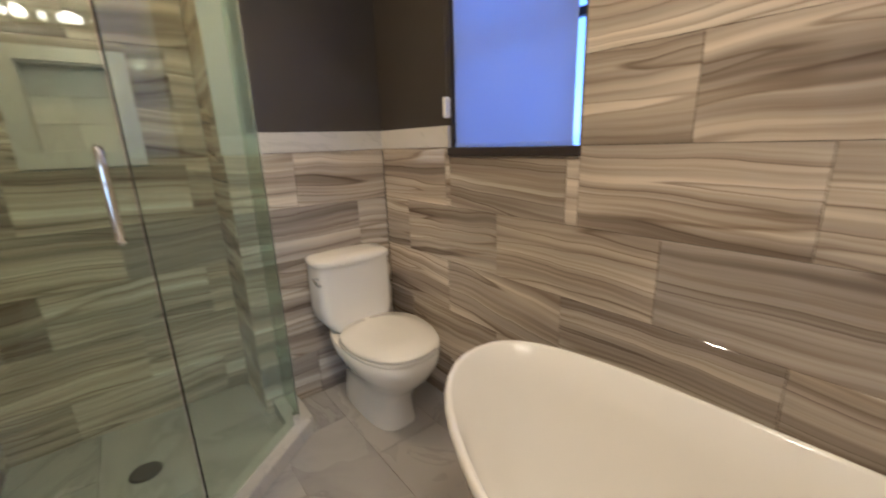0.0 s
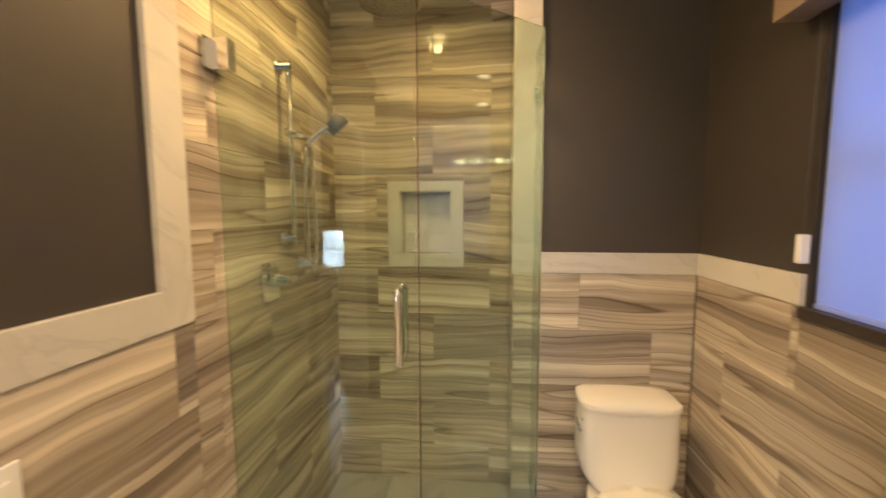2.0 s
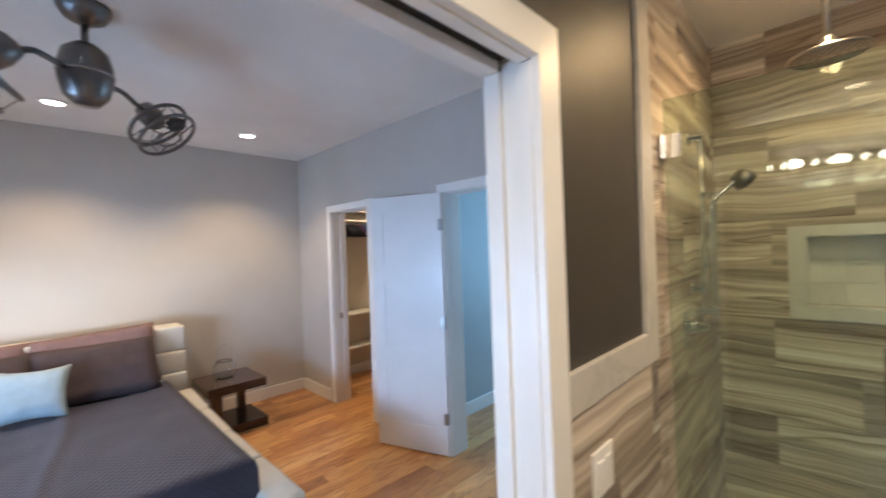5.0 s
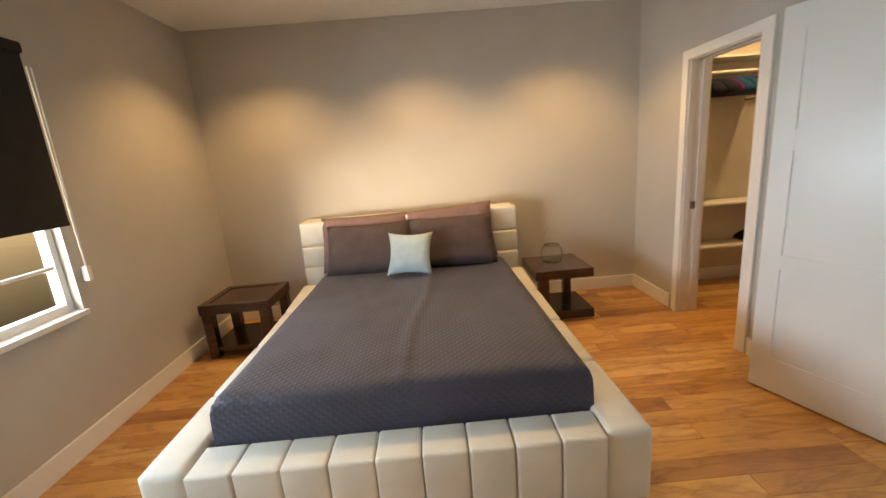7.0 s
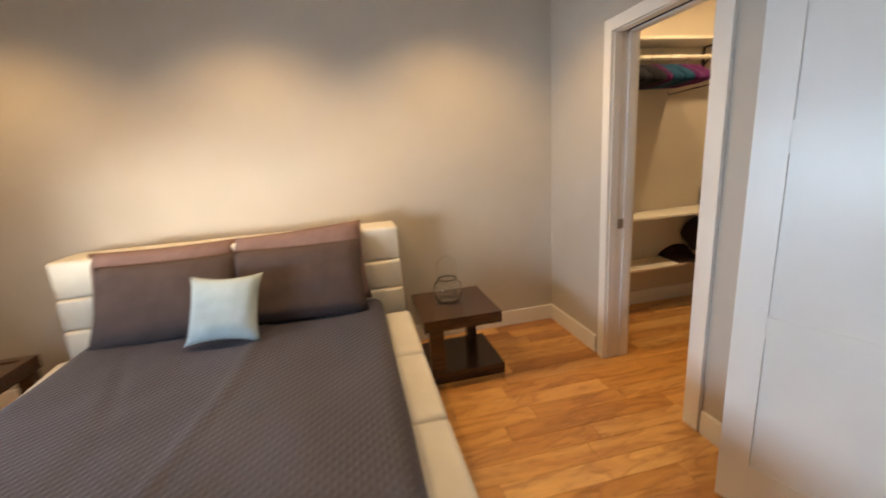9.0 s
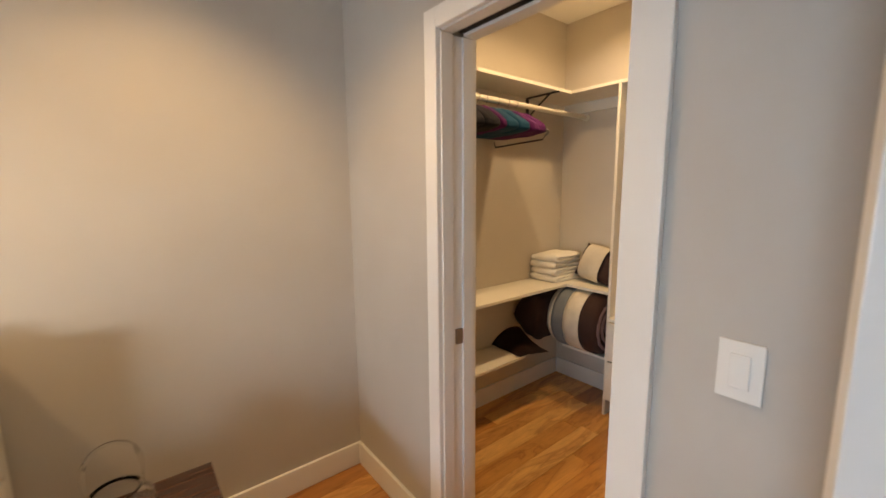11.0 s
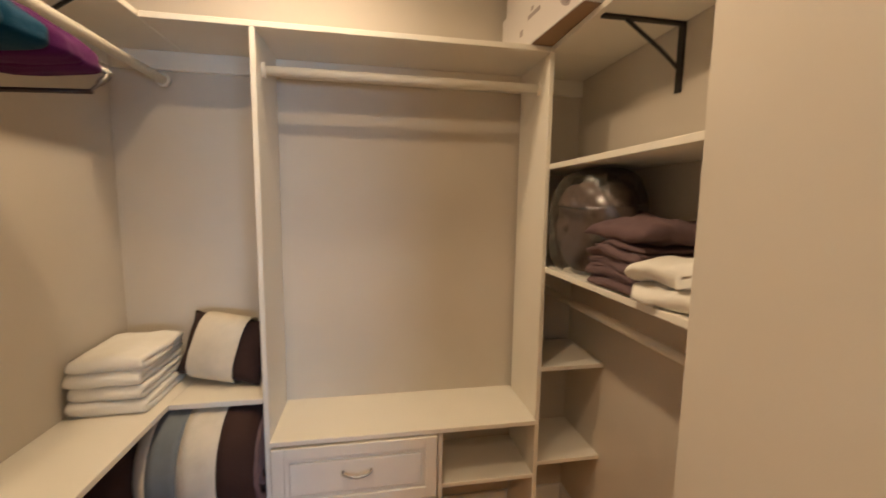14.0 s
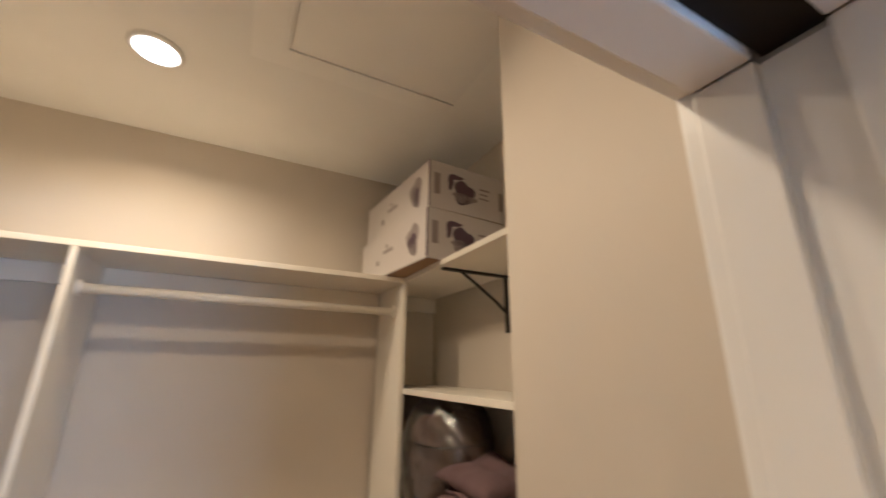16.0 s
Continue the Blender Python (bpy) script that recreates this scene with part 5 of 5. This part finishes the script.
rod((-3.4935, 3.555, 2.005), (-2.464, 3.555, 2.005), "white closet rod under the top shelf")
rod((-3.905, YC + WT + 0.005, 2.005), (-3.905, KB - 0.019, 2.005), "long white closet rod carrying hangers")
rod((-2.30, KE, 1.145), (-2.30, KB, 1.145), "white closet rod in the alcove")

for z, y0, lab in ((1.685, KE, "plain white painted alcove shelf"), (1.285, KE, "white alcove shelf holding bedding")):
    board("alcove_shelf", (KP + 0.008, KA, y0, KB, z, z + 0.02), None, lab)
for z in (0.875, 0.465):
    board("corner_shelf", (-2.444, KA, FS, KB, z, z + 0.018), None, "small white corner shelf in the alcove")


def bracket(x_wall, y, z, reach, label):
    d = thing("shelf_bracket", (x_wall, y, z), label, "bracket", "black shelf brackets")
    s = 1 if reach > 0 else -1
    part("arm", boxes((min(x_wall, x_wall + reach), max(x_wall, x_wall + reach), y - 0.011, y + 0.011, z - 0.008, z), bevel=0.002), M_BLACK, d)
    part("leg", boxes((min(x_wall, x_wall + s * 0.008), max(x_wall, x_wall + s * 0.008), y - 0.0125, y + 0.0125, z - 0.21, z - 0.001), bevel=0.002), M_BLACK, d)
    bm = bmesh.new()
    tube(bm, smooth_path([(x_wall + s * 0.006, y, z - 0.14), (x_wall + reach * 0.28, y, z - 0.085), (x_wall + reach * 0.72, y, z - 0.006)], 5), 0.006, 8)
    part("brace", bm, M_BLACK, d, "", True)


bracket(KA, 3.165, 2.115, -0.275, "black iron bracket under the alcove shelf")
bracket(XH + 0.02, 3.33, 2.115, 0.26, "black iron bracket under the closet shelf")

# plush garments folded over hangers
def hung(y0, y1, reach, material, label, seed, bar=False):
    X, yc = -3.905, (y0 + y1) / 2
    h = thing("hanging_throw", (X, yc, 2.021), label, "throw", "plush throws on hangers")
    outline = smooth_path([(0.0, 1.955), (0.07, 1.942), (0.150, 1.900), (reach - 0.012, 1.862), (reach, 1.838), (reach - 0.010, 1.816), (0.10, 1.806), (0.0, 1.804),
                           (-0.10, 1.806), (-reach * 0.88, 1.816), (-reach * 0.9, 1.838), (-reach * 0.86, 1.862), (-0.14, 1.900), (-0.07, 1.942), (0.0, 1.955)], 4)[:-1]
    outline = [(q[0], q[1]) for q in [(p.x, p.y) for p in outline]]
    bm = bmesh.new()
    rows_, n = [], 12
    for i in range(n + 1):
        t = 2 * i / n - 1
        s = 0.80 + 0.20 * max(0.0, 1 - abs(t) ** 4) ** 0.5
        ring = []
        for px, pz in outline:
            w = noise.noise(Vector((px * 14, t * 1.3 + seed, pz * 14))) * 0.010 + noise.noise(Vector((px * 40, t * 3 + seed, pz * 40))) * 0.003
            cx, cz = px * (0.5 + 0.5 * s), 1.868 + (pz - 1.868) * s
            d = Vector((px, pz - 1.868)).normalized() if px or pz != 1.868 else Vector((0, 1))
            ring.append(bm.verts.new((X + cx + d.x * w, yc + t * (y1 - y0) / 2, cz + d.y * w)))
        rows_.append(ring)
    m = len(outline)
    for a, b in zip(rows_, rows_[1:]):
        for k in range(m):
            bm.faces.new((a[k], a[(k + 1) % m], b[(k + 1) % m], b[k]))
    bm.faces.new(rows_[0])
    bm.faces.new(rows_[-1][::-1])
    part("cloth", bm, material, h, "", True)
    bm = bmesh.new()
    tube(bm, [(X, yc, 1.945)] + [(X + 0.021 * math.sin(a), yc, 2.005 - 0.021 * math.cos(a)) for a in [radians(q) for q in (10, 60, 110, 160, 200, 250)]], 0.0022, 6)
    part("hook", bm, M_CHROME, h, "", True)
    if bar:
        yb = y1 - 0.012
        bm = bmesh.new()
        tube(bm, [(X - 0.19, yb, 1.768), (X + 0.19, yb, 1.780)], 0.0055, 8)
        part("bar", bm, M_HBAR, h, "thin dark trouser bar", True)
        for s in (-1, 1):
            bm = bmesh.new()
            tube(bm, smooth_path([(X + s * 0.185, yb, 1.774 + s * 0.006), (X + s * 0.205, yb + 0.004, 1.80), (X + s * 0.214, yb + 0.018, 1.824), (X + s * 0.190, yb + 0.004, 1.838)], 4), [0.004] * 4 + [0.007] * 9, 8)
            part("end_clip", bm, M_PEWTER, h, "dark metal end", True)
    return h


hung(2.440, 2.555, 0.205, M_HBLACK, "black plush throw folded over a hanger", 1)
hung(2.556, 2.672, 0.208, M_HBLACK, "black plush throw folded over a hanger", 4)
hung(2.673, 2.702, 0.214, M_MAGENTA, "thin magenta plush throw between darker ones", 9)
hung(2.703, 2.800, 0.215, M_TEAL, "teal plush throw folded over a hanger", 12)
hung(2.801, 2.895, 0.215, M_TEAL, "teal plush throw folded over a hanger", 17)
hung(2.896, 2.965, 0.218, M_MAGENTA, "magenta plush throw folded over a hanger", 23)
hung(2.966, 3.040, 0.212, M_MAGENTA, "magenta plush throw with a bare hanger bar below", 29, True)

# towels, cushion and blankets
def folded(name, x0, x1, y0, y1, z0, h, layers, material, label, category, seed=0, ragged=0.006, along_y=False):
    """One length of cloth folded to and fro, with rounded turns at both ends."""
    d = thing(name, ((x0 + x1) / 2, (y0 + y1) / 2, z0), label, category)
    lh = h / layers
    a0, a1, b0, b1 = (y0, y1, x0, x1) if along_y else (x0, x1, y0, y1)
    line = []
    for k in range(layers):
        zc = lh * (k + 0.5)
        lo, hi = a0 + lh / 2, a1 - lh / 2
        span = [lo + (hi - lo) * i / 9 for i in range(10)]
        if k % 2 == 0:
            span = span[::-1]
        line += [(p, zc, k) for p in span]
        if k < layers - 1:
            s = 1 if k % 2 else -1
            for q in (-60, -30, 0, 30, 60):
                line.append((span[-1] + s * lh / 2 * math.cos(radians(q)), zc + lh / 2 + lh / 2 * math.sin(radians(q)), k + 0.5 + q / 180))
    bm = bmesh.new()
    nj, th = 16, lh * 0.49
    sheets = ([], [])
    for i, (p, z, k) in enumerate(line):
        pa, pb = line[max(i - 1, 0)], line[min(i + 1, len(line) - 1)]
        t = Vector((pb[0] - pa[0], pb[1] - pa[1])).normalized()
        nrm = Vector((-t.y, t.x))
        edge = min(1.0, 0.7 + min(i, len(line) - 1 - i) * 0.4)
        for sgn, sheet in zip((1, -1), sheets):
            row_ = []
            for j in range(nj + 1):
                v = 2 * j / nj - 1
                w = b0 + (b1 - b0) * (j / nj)
                side = max(0.0, 1 - abs(v) ** 8) ** 0.5
                q = p + nrm.x * sgn * th * edge * (0.72 + 0.28 * side)
                zz = z + nrm.y * sgn * th * edge * (0.72 + 0.28 * side)
                q += ragged * 2.2 * noise.noise(Vector((k * 1.7 + seed, w * 8, 0.3)))
                w += ragged * 1.6 * noise.noise(Vector((k * 1.3 + seed, p * 5, v))) * abs(v)
                zz += (zz / h) * ragged * 2.6 * noise.noise(Vector((q * 8 + seed, w * 9, 1.1)))
                zz += ragged * 0.5 * noise.noise(Vector((q * 30, w * 30, k)))
                zz = max(zz, 0.0005)
                row_.append(bm.verts.new((w, q, z0 + zz) if along_y else (q, w, z0 + zz)))
            sheet.append(row_)
    for sheet in sheets:
        for r0, r1 in zip(sheet, sheet[1:]):
            for j in range(nj):
                bm.faces.new((r0[j], r0[j + 1], r1[j + 1], r1[j]))
    s0, s1 = sheets
    for r, q in ((s0[0], s1[0]), (s0[-1], s1[-1])):
        for j in range(nj):
            bm.faces.new((r[j], r[j + 1], q[j + 1], q[j]))
    for j in (0, nj):
        for i in range(len(line) - 1):
            bm.faces.new((s0[i][j], s0[i + 1][j], s1[i + 1][j], s1[i][j]))
    part("fold", bm, material, d, "", True)
    return d


for k in range(4):
    folded("towel", -4.090 + 0.004 * (k % 2), -3.864 - 0.005 * (k % 3), 3.412 + 0.006 * (k % 2), 3.718, 0.8405 + k * 0.0485, 0.0485, 2, M_TOWEL, "folded cream bath towel in a stack", "towel", k * 5, 0.0055, True)
CUSHION_AT = pose(-3.690, 3.660, 0.972, 0, 7, 0) @ pose(0, 0, 0, 66, 0, -12)
cu = thing("cushion", (-3.70, 3.66, 0.84), "cream bolster cushion with dark brown ends", "cushion")
bm = bmesh.new()
puff(bm, 0.34, 0.25, 0.13, 14, 0.08, 21)
for v in bm.verts:
    v.co = CUSHION_AT @ v.co
body = part("body", bm, M_BROWN, cu, "dark brown cloth", True)
bm = bmesh.new()
nseg = 22
ring_pts = []
for i in range(9):
    u = -0.098 + 0.178 * i / 8
    ring = []
    for k in range(nseg):
        a = 2 * math.pi * k / nseg
        prof = (1 - abs(u / 0.19) ** 2.6) ** 0.45
        ring.append((u, 0.129 * math.copysign(abs(math.cos(a)) ** 0.62, math.cos(a)), 0.086 * prof * math.sin(a)))
    ring_pts.append([bm.verts.new(CUSHION_AT @ Vector(p)) for p in ring])
for a, b in zip(ring_pts, ring_pts[1:]):
    for k in range(nseg):
        bm.faces.new((a[k], a[(k + 1) % nseg], b[(k + 1) % nseg], b[k]))
part("band", bm, M_CREAMCLOTH, cu, "wide cream cloth band", True)

roll = thing("rolled_blanket", (-3.70, 3.52, 0.383), "rolled blanket striped grey and cream", "blanket")
RC = (3.545, 0.598)
stripes = [(-3.895, -3.848, M_CREAMCLOTH), (-3.848, -3.756, M_GREYCLOTH), (-3.756, -3.636, M_CREAMCLOTH), (-3.636, -3.530, M_BROWN)]
for x0, x1, material in stripes:
    bm = bmesh.new()
    ringsr = []
    for i in range(5):
        xx = x0 + (x1 - x0) * i / 4
        shrink = 1.0 - 0.10 * max(0, (xx + 3.60) / 0.07) ** 2 - 0.10 * max(0, (-3.85 - xx) / 0.045) ** 2
        ringsr.append([bm.verts.new((xx, RC[0] + 0.205 * shrink * math.cos(2 * math.pi * k / 36) * (1 + 0.02 * noise.noise(Vector((k * 0.5, xx * 6, 1)))),
                                     RC[1] + 0.213 * shrink * math.sin(2 * math.pi * k / 36))) for k in range(36)])
    for a, b in zip(ringsr, ringsr[1:]):
        for k in range(36):
            bm.faces.new((a[k], a[(k + 1) % 36], b[(k + 1) % 36], b[k]))
    bm.faces.new(ringsr[0])
    bm.faces.new(ringsr[-1])
    part("stripe", bm, material, roll, "", True)
bm = bmesh.new()
spiral = [(-3.527, RC[0] + (0.03 + 0.0105 * k / 3.2) * math.cos(k * 0.42), RC[1] + (0.03 + 0.0105 * k / 3.2) * math.sin(k * 0.42)) for k in range(46)]
tube(bm, spiral, 0.012, 6)
part("coiled_end", bm, M_MAUVE, roll, "coiled brown end", True)

# dark leather throw hanging over the end of the low shelf
bm = bmesh.new()
g = []
for i in range(19):
    line = []
    for j in range(13):
        u, v = i / 18, j / 12
        px = -4.085 + 0.265 * v
        py = 3.00 + 0.30 * u
        sag = -0.06 * max(0, u - 0.2) + 0.10 * (1 - v) ** 2 * u
        pz = 0.430 + sag + 0.05 * math.sin(u * 3.0) * (1 - v) + 0.008 * noise.noise(Vector((u * 4, v * 4, 3)))
        if py < 3.07:
            pz = max(pz, 0.424)
        line.append(bm.verts.new((px, py, pz)))
    g.append(line)
for i in range(18):
    for j in range(12):
        bm.faces.new((g[i][j], g[i + 1][j], g[i + 1][j + 1], g[i][j + 1]))
bmesh.ops.solidify(bm, geom=bm.faces[:], thickness=0.014)
throw = tagged(part("leather_throw", bm, M_BROWN, None, "dark brown throw drooping off the low shelf", True), category="throw")

# dark comforter stuffed into the corner under the waist-high shelf
bm = bmesh.new()
puff(bm, 0.21, 0.50, 0.34, 22, 0.06, 61)
for v in bm.verts:
    c = v.co.copy()
    v.co.z += 0.03 * noise.noise(Vector((c.x * 7, c.y * 7, c.z * 5 + 8))) + 0.012 * noise.noise(c * 22)
    v.co = Vector((-3.985, 3.47, 0.60)) + v.co
tagged(part("comforter", bm, M_BROWN, None, "dark brown comforter stuffed under the corner shelf", True), category="bedding")

# alcove bedding
bag = thing("bagged_comforter", (-2.32, 3.36, 1.305), "brown comforter packed in a clear plastic bag", "bedding")
def barrel(bm, profile, centre, n, squash, rows_n, bend):
    """A lathed sack with fine rows, pushed about by bend(point)."""
    pts = smooth_path([(r, 0, z) for r, z in profile], rows_n)
    lathe(bm, [(max(p.x, 0.002), p.z) for p in pts], centre, n, squash)
    c = Vector(centre) + Vector((0, 0, 0.18))
    for v in bm.verts:
        out = (v.co - c).normalized()
        v.co += out * bend(v.co) * min(1.0, max(0.0, (v.co.z - centre[2]) / 0.04))


def ridged(p, f):
    return 1 - 2 * abs(noise.noise(p * f))


bm = bmesh.new()
barrel(bm, [(0.003, 0.010), (0.10, 0.012), (0.150, 0.06), (0.163, 0.15), (0.152, 0.25), (0.112, 0.320), (0.05, 0.345), (0.003, 0.348)], (-2.325, 3.335, 1.306), 64, (0.78, 1.15), 6,
       lambda p: -0.040 * max(0.0, ridged(p + Vector((0, 0, p.x * 0.6)), 8.0)) ** 2 + 0.016 * noise.noise(p * 15))
part("comforter", bm, M_BROWNQUILT, bag, "", True)
bm = bmesh.new()
barrel(bm, [(0.003, 0.0), (0.125, 0.001), (0.172, 0.05), (0.182, 0.15), (0.176, 0.26), (0.135, 0.345), (0.06, 0.372), (0.003, 0.374)], (-2.325, 3.335, 1.3055), 110, (0.78, 1.15), 9,
       lambda p: 0.007 * ridged(p, 11) + 0.0045 * ridged(p + Vector((3, 1, 2)), 27) + 0.002 * noise.noise(p * 70) - 0.004)
film = part("bag", bm, M_FILM, bag, "clear crinkled plastic", True)
film.visible_shadow = False
for z, r in ((1.545, 0.181),):
    bm = bmesh.new()
    tube(bm, [(-2.325 + 0.78 * r * math.cos(a), 3.335 + 1.15 * r * math.sin(a), z + 0.006 * math.sin(3 * a)) for a in [2 * math.pi * k / 48 for k in range(48)]], 0.0032, 6, True)
    part("piping", bm, M_FILM, bag, "clear plastic piping", True)
folded("blanket", -2.440, -2.20, 2.925, 3.170, 1.3055, 0.140, 9, M_MAUVE, "folded mauve brown blanket on the shelf", "blanket", 31, 0.011)
bm = bmesh.new()
puff(bm, 0.27, 0.29, 0.075, 26, 0.05, 44)
for v in bm.verts:
    c = v.co.copy()
    v.co.z += 0.020 * noise.noise(Vector((c.x * 9, c.y * 9, 4))) + 0.011 * ridged(Vector((c.x, c.y * 0.6, 2)), 16) - 0.05 * max(0.0, -c.x - 0.06) 
    v.co = Vector((-2.318, 3.045, 1.472)) + v.co
tagged(part("blanket", bm, M_MAUVE, None, "rumpled mauve blanket on top of a folded one", True), category="blanket")
folded("towel", -2.445, -2.22, 2.715, 2.922, 1.3055, 0.115, 4, M_TOWEL, "rumpled folded cream towel beside the blankets", "towel", 52, 0.019)


# product boxes on the top shelf
def carton(z, yaw, dx):
    d = thing("product_box", (-2.36, 3.44, z), "pale cardboard product box with purple printing", "box", "stacked boxes on the top shelf")
    lx, ly, h = 0.37, 0.60, 0.186

    def put(name, bs, material, label="", bevel=0.0):
        ob = part(name, boxes(*bs, bevel=bevel), material, None, label)
        ob.parent = d
        return ob

    put("carton", [(-lx / 2, lx / 2, -ly / 2, ly / 2, 0.001, h)], M_CARD, bevel=0.002)
    put("bottom_flap", [(-lx / 2 + 0.004, lx / 2 - 0.004, -ly / 2 + 0.004, ly / 2 - 0.004, -0.0002, 0.0008)], M_CARDBROWN, "brown card underside")
    f = -lx / 2

    def blob(cy, cz, ry, rz, material, front):
        bm = bmesh.new()
        vs = []
        for k in range(20):
            a = 2 * math.pi * k / 20
            r = 1 + 0.16 * math.sin(3 * a + 1) + 0.08 * math.sin(5 * a)
            p, q = cy + ry * r * math.cos(a), cz + rz * r * math.sin(a)
            vs.append(bm.verts.new((f - 0.0008, p, q) if front else (p, -ly / 2 - 0.0008, q)))
        bm.faces.new(vs)
        ob = part("print", bm, material, None, "purple printed picture")
        ob.parent = d

    blob(-ly / 2 + 0.10, h * 0.48, 0.045, 0.060, M_PRINT2, True)
    blob(-ly / 2 + 0.105, h * 0.40, 0.030, 0.040, M_PRINT, True)
    blob(-0.035, h * 0.46, 0.044, 0.048, M_PRINT, False)
    blob(-0.035, h * 0.34, 0.052, 0.020, M_PRINT2, False)
    blob(-0.095, h * 0.62, 0.012, 0.030, M_PRINT, False)
    blob(-0.070, h * 0.76, 0.030, 0.010, M_PRINT, False)
    for bar_ in ((f - 0.001, f, -0.03, 0.06, h * 0.50, h * 0.58), (f - 0.001, f, 0.10, 0.125, h * 0.30, h * 0.42), (f - 0.001, f, 0.02, 0.035, h * 0.62, h * 0.70),
                 (lx / 2 - 0.055, lx / 2 - 0.035, -ly / 2 - 0.001, -ly / 2, 0.05, h - 0.06), (0.035, 0.085, -ly / 2 - 0.001, -ly / 2, h * 0.62, h * 0.66), (0.035, 0.075, -ly / 2 - 0.001, -ly / 2, h * 0.52, h * 0.55), (0.035, 0.080, -ly / 2 - 0.001, -ly / 2, h * 0.42, h * 0.45), (-lx / 2 + 0.02, -lx / 2 + 0.045, -ly / 2 - 0.001, -ly / 2, h * 0.3, h * 0.75)):
        put("print", [bar_], M_PRINT2, "unreadable grey printing")
    put("edge_line", [(f - 0.0012, f + 0.003, -ly / 2 - 0.0012, -ly / 2 + 0.003, 0.004, h - 0.004)], M_PRINT)
    d.location = (-2.355 + dx, 3.455, z)
    d.rotation_euler = (0, 0, radians(yaw))
    return d


carton(2.1355, 5, 0.0)
carton(2.3230, 4, 0.012)


# ---- wall tiles and floor planks ----
tw = bpy.data.objects["wall_bath_window"]
lay("tile", tw, lambda u: (XW + 0.004, -u), -90, -(YT - 0.012), -YBK, 0.0, 1.228, first=-0.09, top=1.228, skip=[(-(WY1 + 0.01), -(WY0 - 0.012), WZ0 - 0.018, 9)])
lay("tile", tw, lambda u: (XW + 0.004, -u), -90, -(WY0 - 0.012), -YBK, 1.228, CB, first=0.0, top=1.228 + 6 * 0.247)
lay("tile", bpy.data.objects["wall_toilet"], lambda u: (u, YT + 0.004), 0, SX + 0.002, XW - 0.008, 0.0, 1.228, first=-0.32, top=1.228)
tp = bpy.data.objects["wall_partition"]
lay("tile", tp, lambda u: (-0.004, u), 90, DB1 + w, TY1, 0.0, TZ0, first=0.0, top=TZ0)
lay("tile", tp, lambda u: (-0.004, u), 90, TY1, YS, 0.0, CB, first=-0.2, top=CB + 0.03)
lay("tile", bpy.data.objects["wall_shower_back"], lambda u: (u, YS + 0.004), 0, 0.008, SX, 0.0, CB, first=-0.37, top=CB + 0.03, skip=[(0.30, 0.70, 1.20, 1.65)])
lay("tile", bpy.data.objects["wall_shower_side"], lambda u: (SX + 0.012, -u), -90, -YS + 0.008, -YT, 0.0, CB, first=-0.1, top=CB + 0.03)

PLANK_MESH = {}
rng = random.Random(4)
PW = 0.118


def plank_row(x, y0, y1):
    y = y0 - rng.uniform(0.0, 0.9)
    while y < y1:
        length = rng.choice((0.55, 0.75, 0.95, 1.25))
        a, b = max(y, y0), min(y + length, y1)
        y += length
        if b - a < 0.03:
            continue
        key = round(b - a, 2)
        if key not in PLANK_MESH:
            bm = bmesh.new()
            h, ww, c = key / 2 - 0.0006, PW / 2 - 0.0006, 0.0012
            lo = [(-ww, -h, -0.012), (ww, -h, -0.012), (ww, h, -0.012), (-ww, h, -0.012)]
            mid = [(px, py, -c) for px, py, _ in lo]
            hi = [(px - math.copysign(c, px), py - math.copysign(c, py), 0) for px, py, _ in lo]
            va, vb, vc = ([bm.verts.new(p) for p in q] for q in (lo, mid, hi))
            for p, q in ((va, vb), (vb, vc)):
                for i in range(4):
                    bm.faces.new((p[i], p[(i + 1) % 4], q[(i + 1) % 4], q[i]))
            bm.faces.new(vc)
            bmesh.ops.recalc_face_normals(bm, faces=bm.faces)
            me = bpy.data.meshes.new("plank")
            bm.to_mesh(me)
            bm.free()
            me.materials.append(M_WOOD)
            PLANK_MESH[key] = me
        ob = new("plank", PLANK_MESH[key])
        ob.location, ob.parent = (x, (a + b) / 2, 0), floor_bed


x = XH + PW / 2
while x < -0.12:
    plank_row(x, YL, 3.785 if x < KA + 0.06 else 4.6)
    x += PW
setting("threshold", M_MARBLE, (-0.12, 0.0, DB0 + 0.001, DB1 - 0.001, -0.012, 0.004), label="marble threshold in the bathroom doorway", category="threshold")
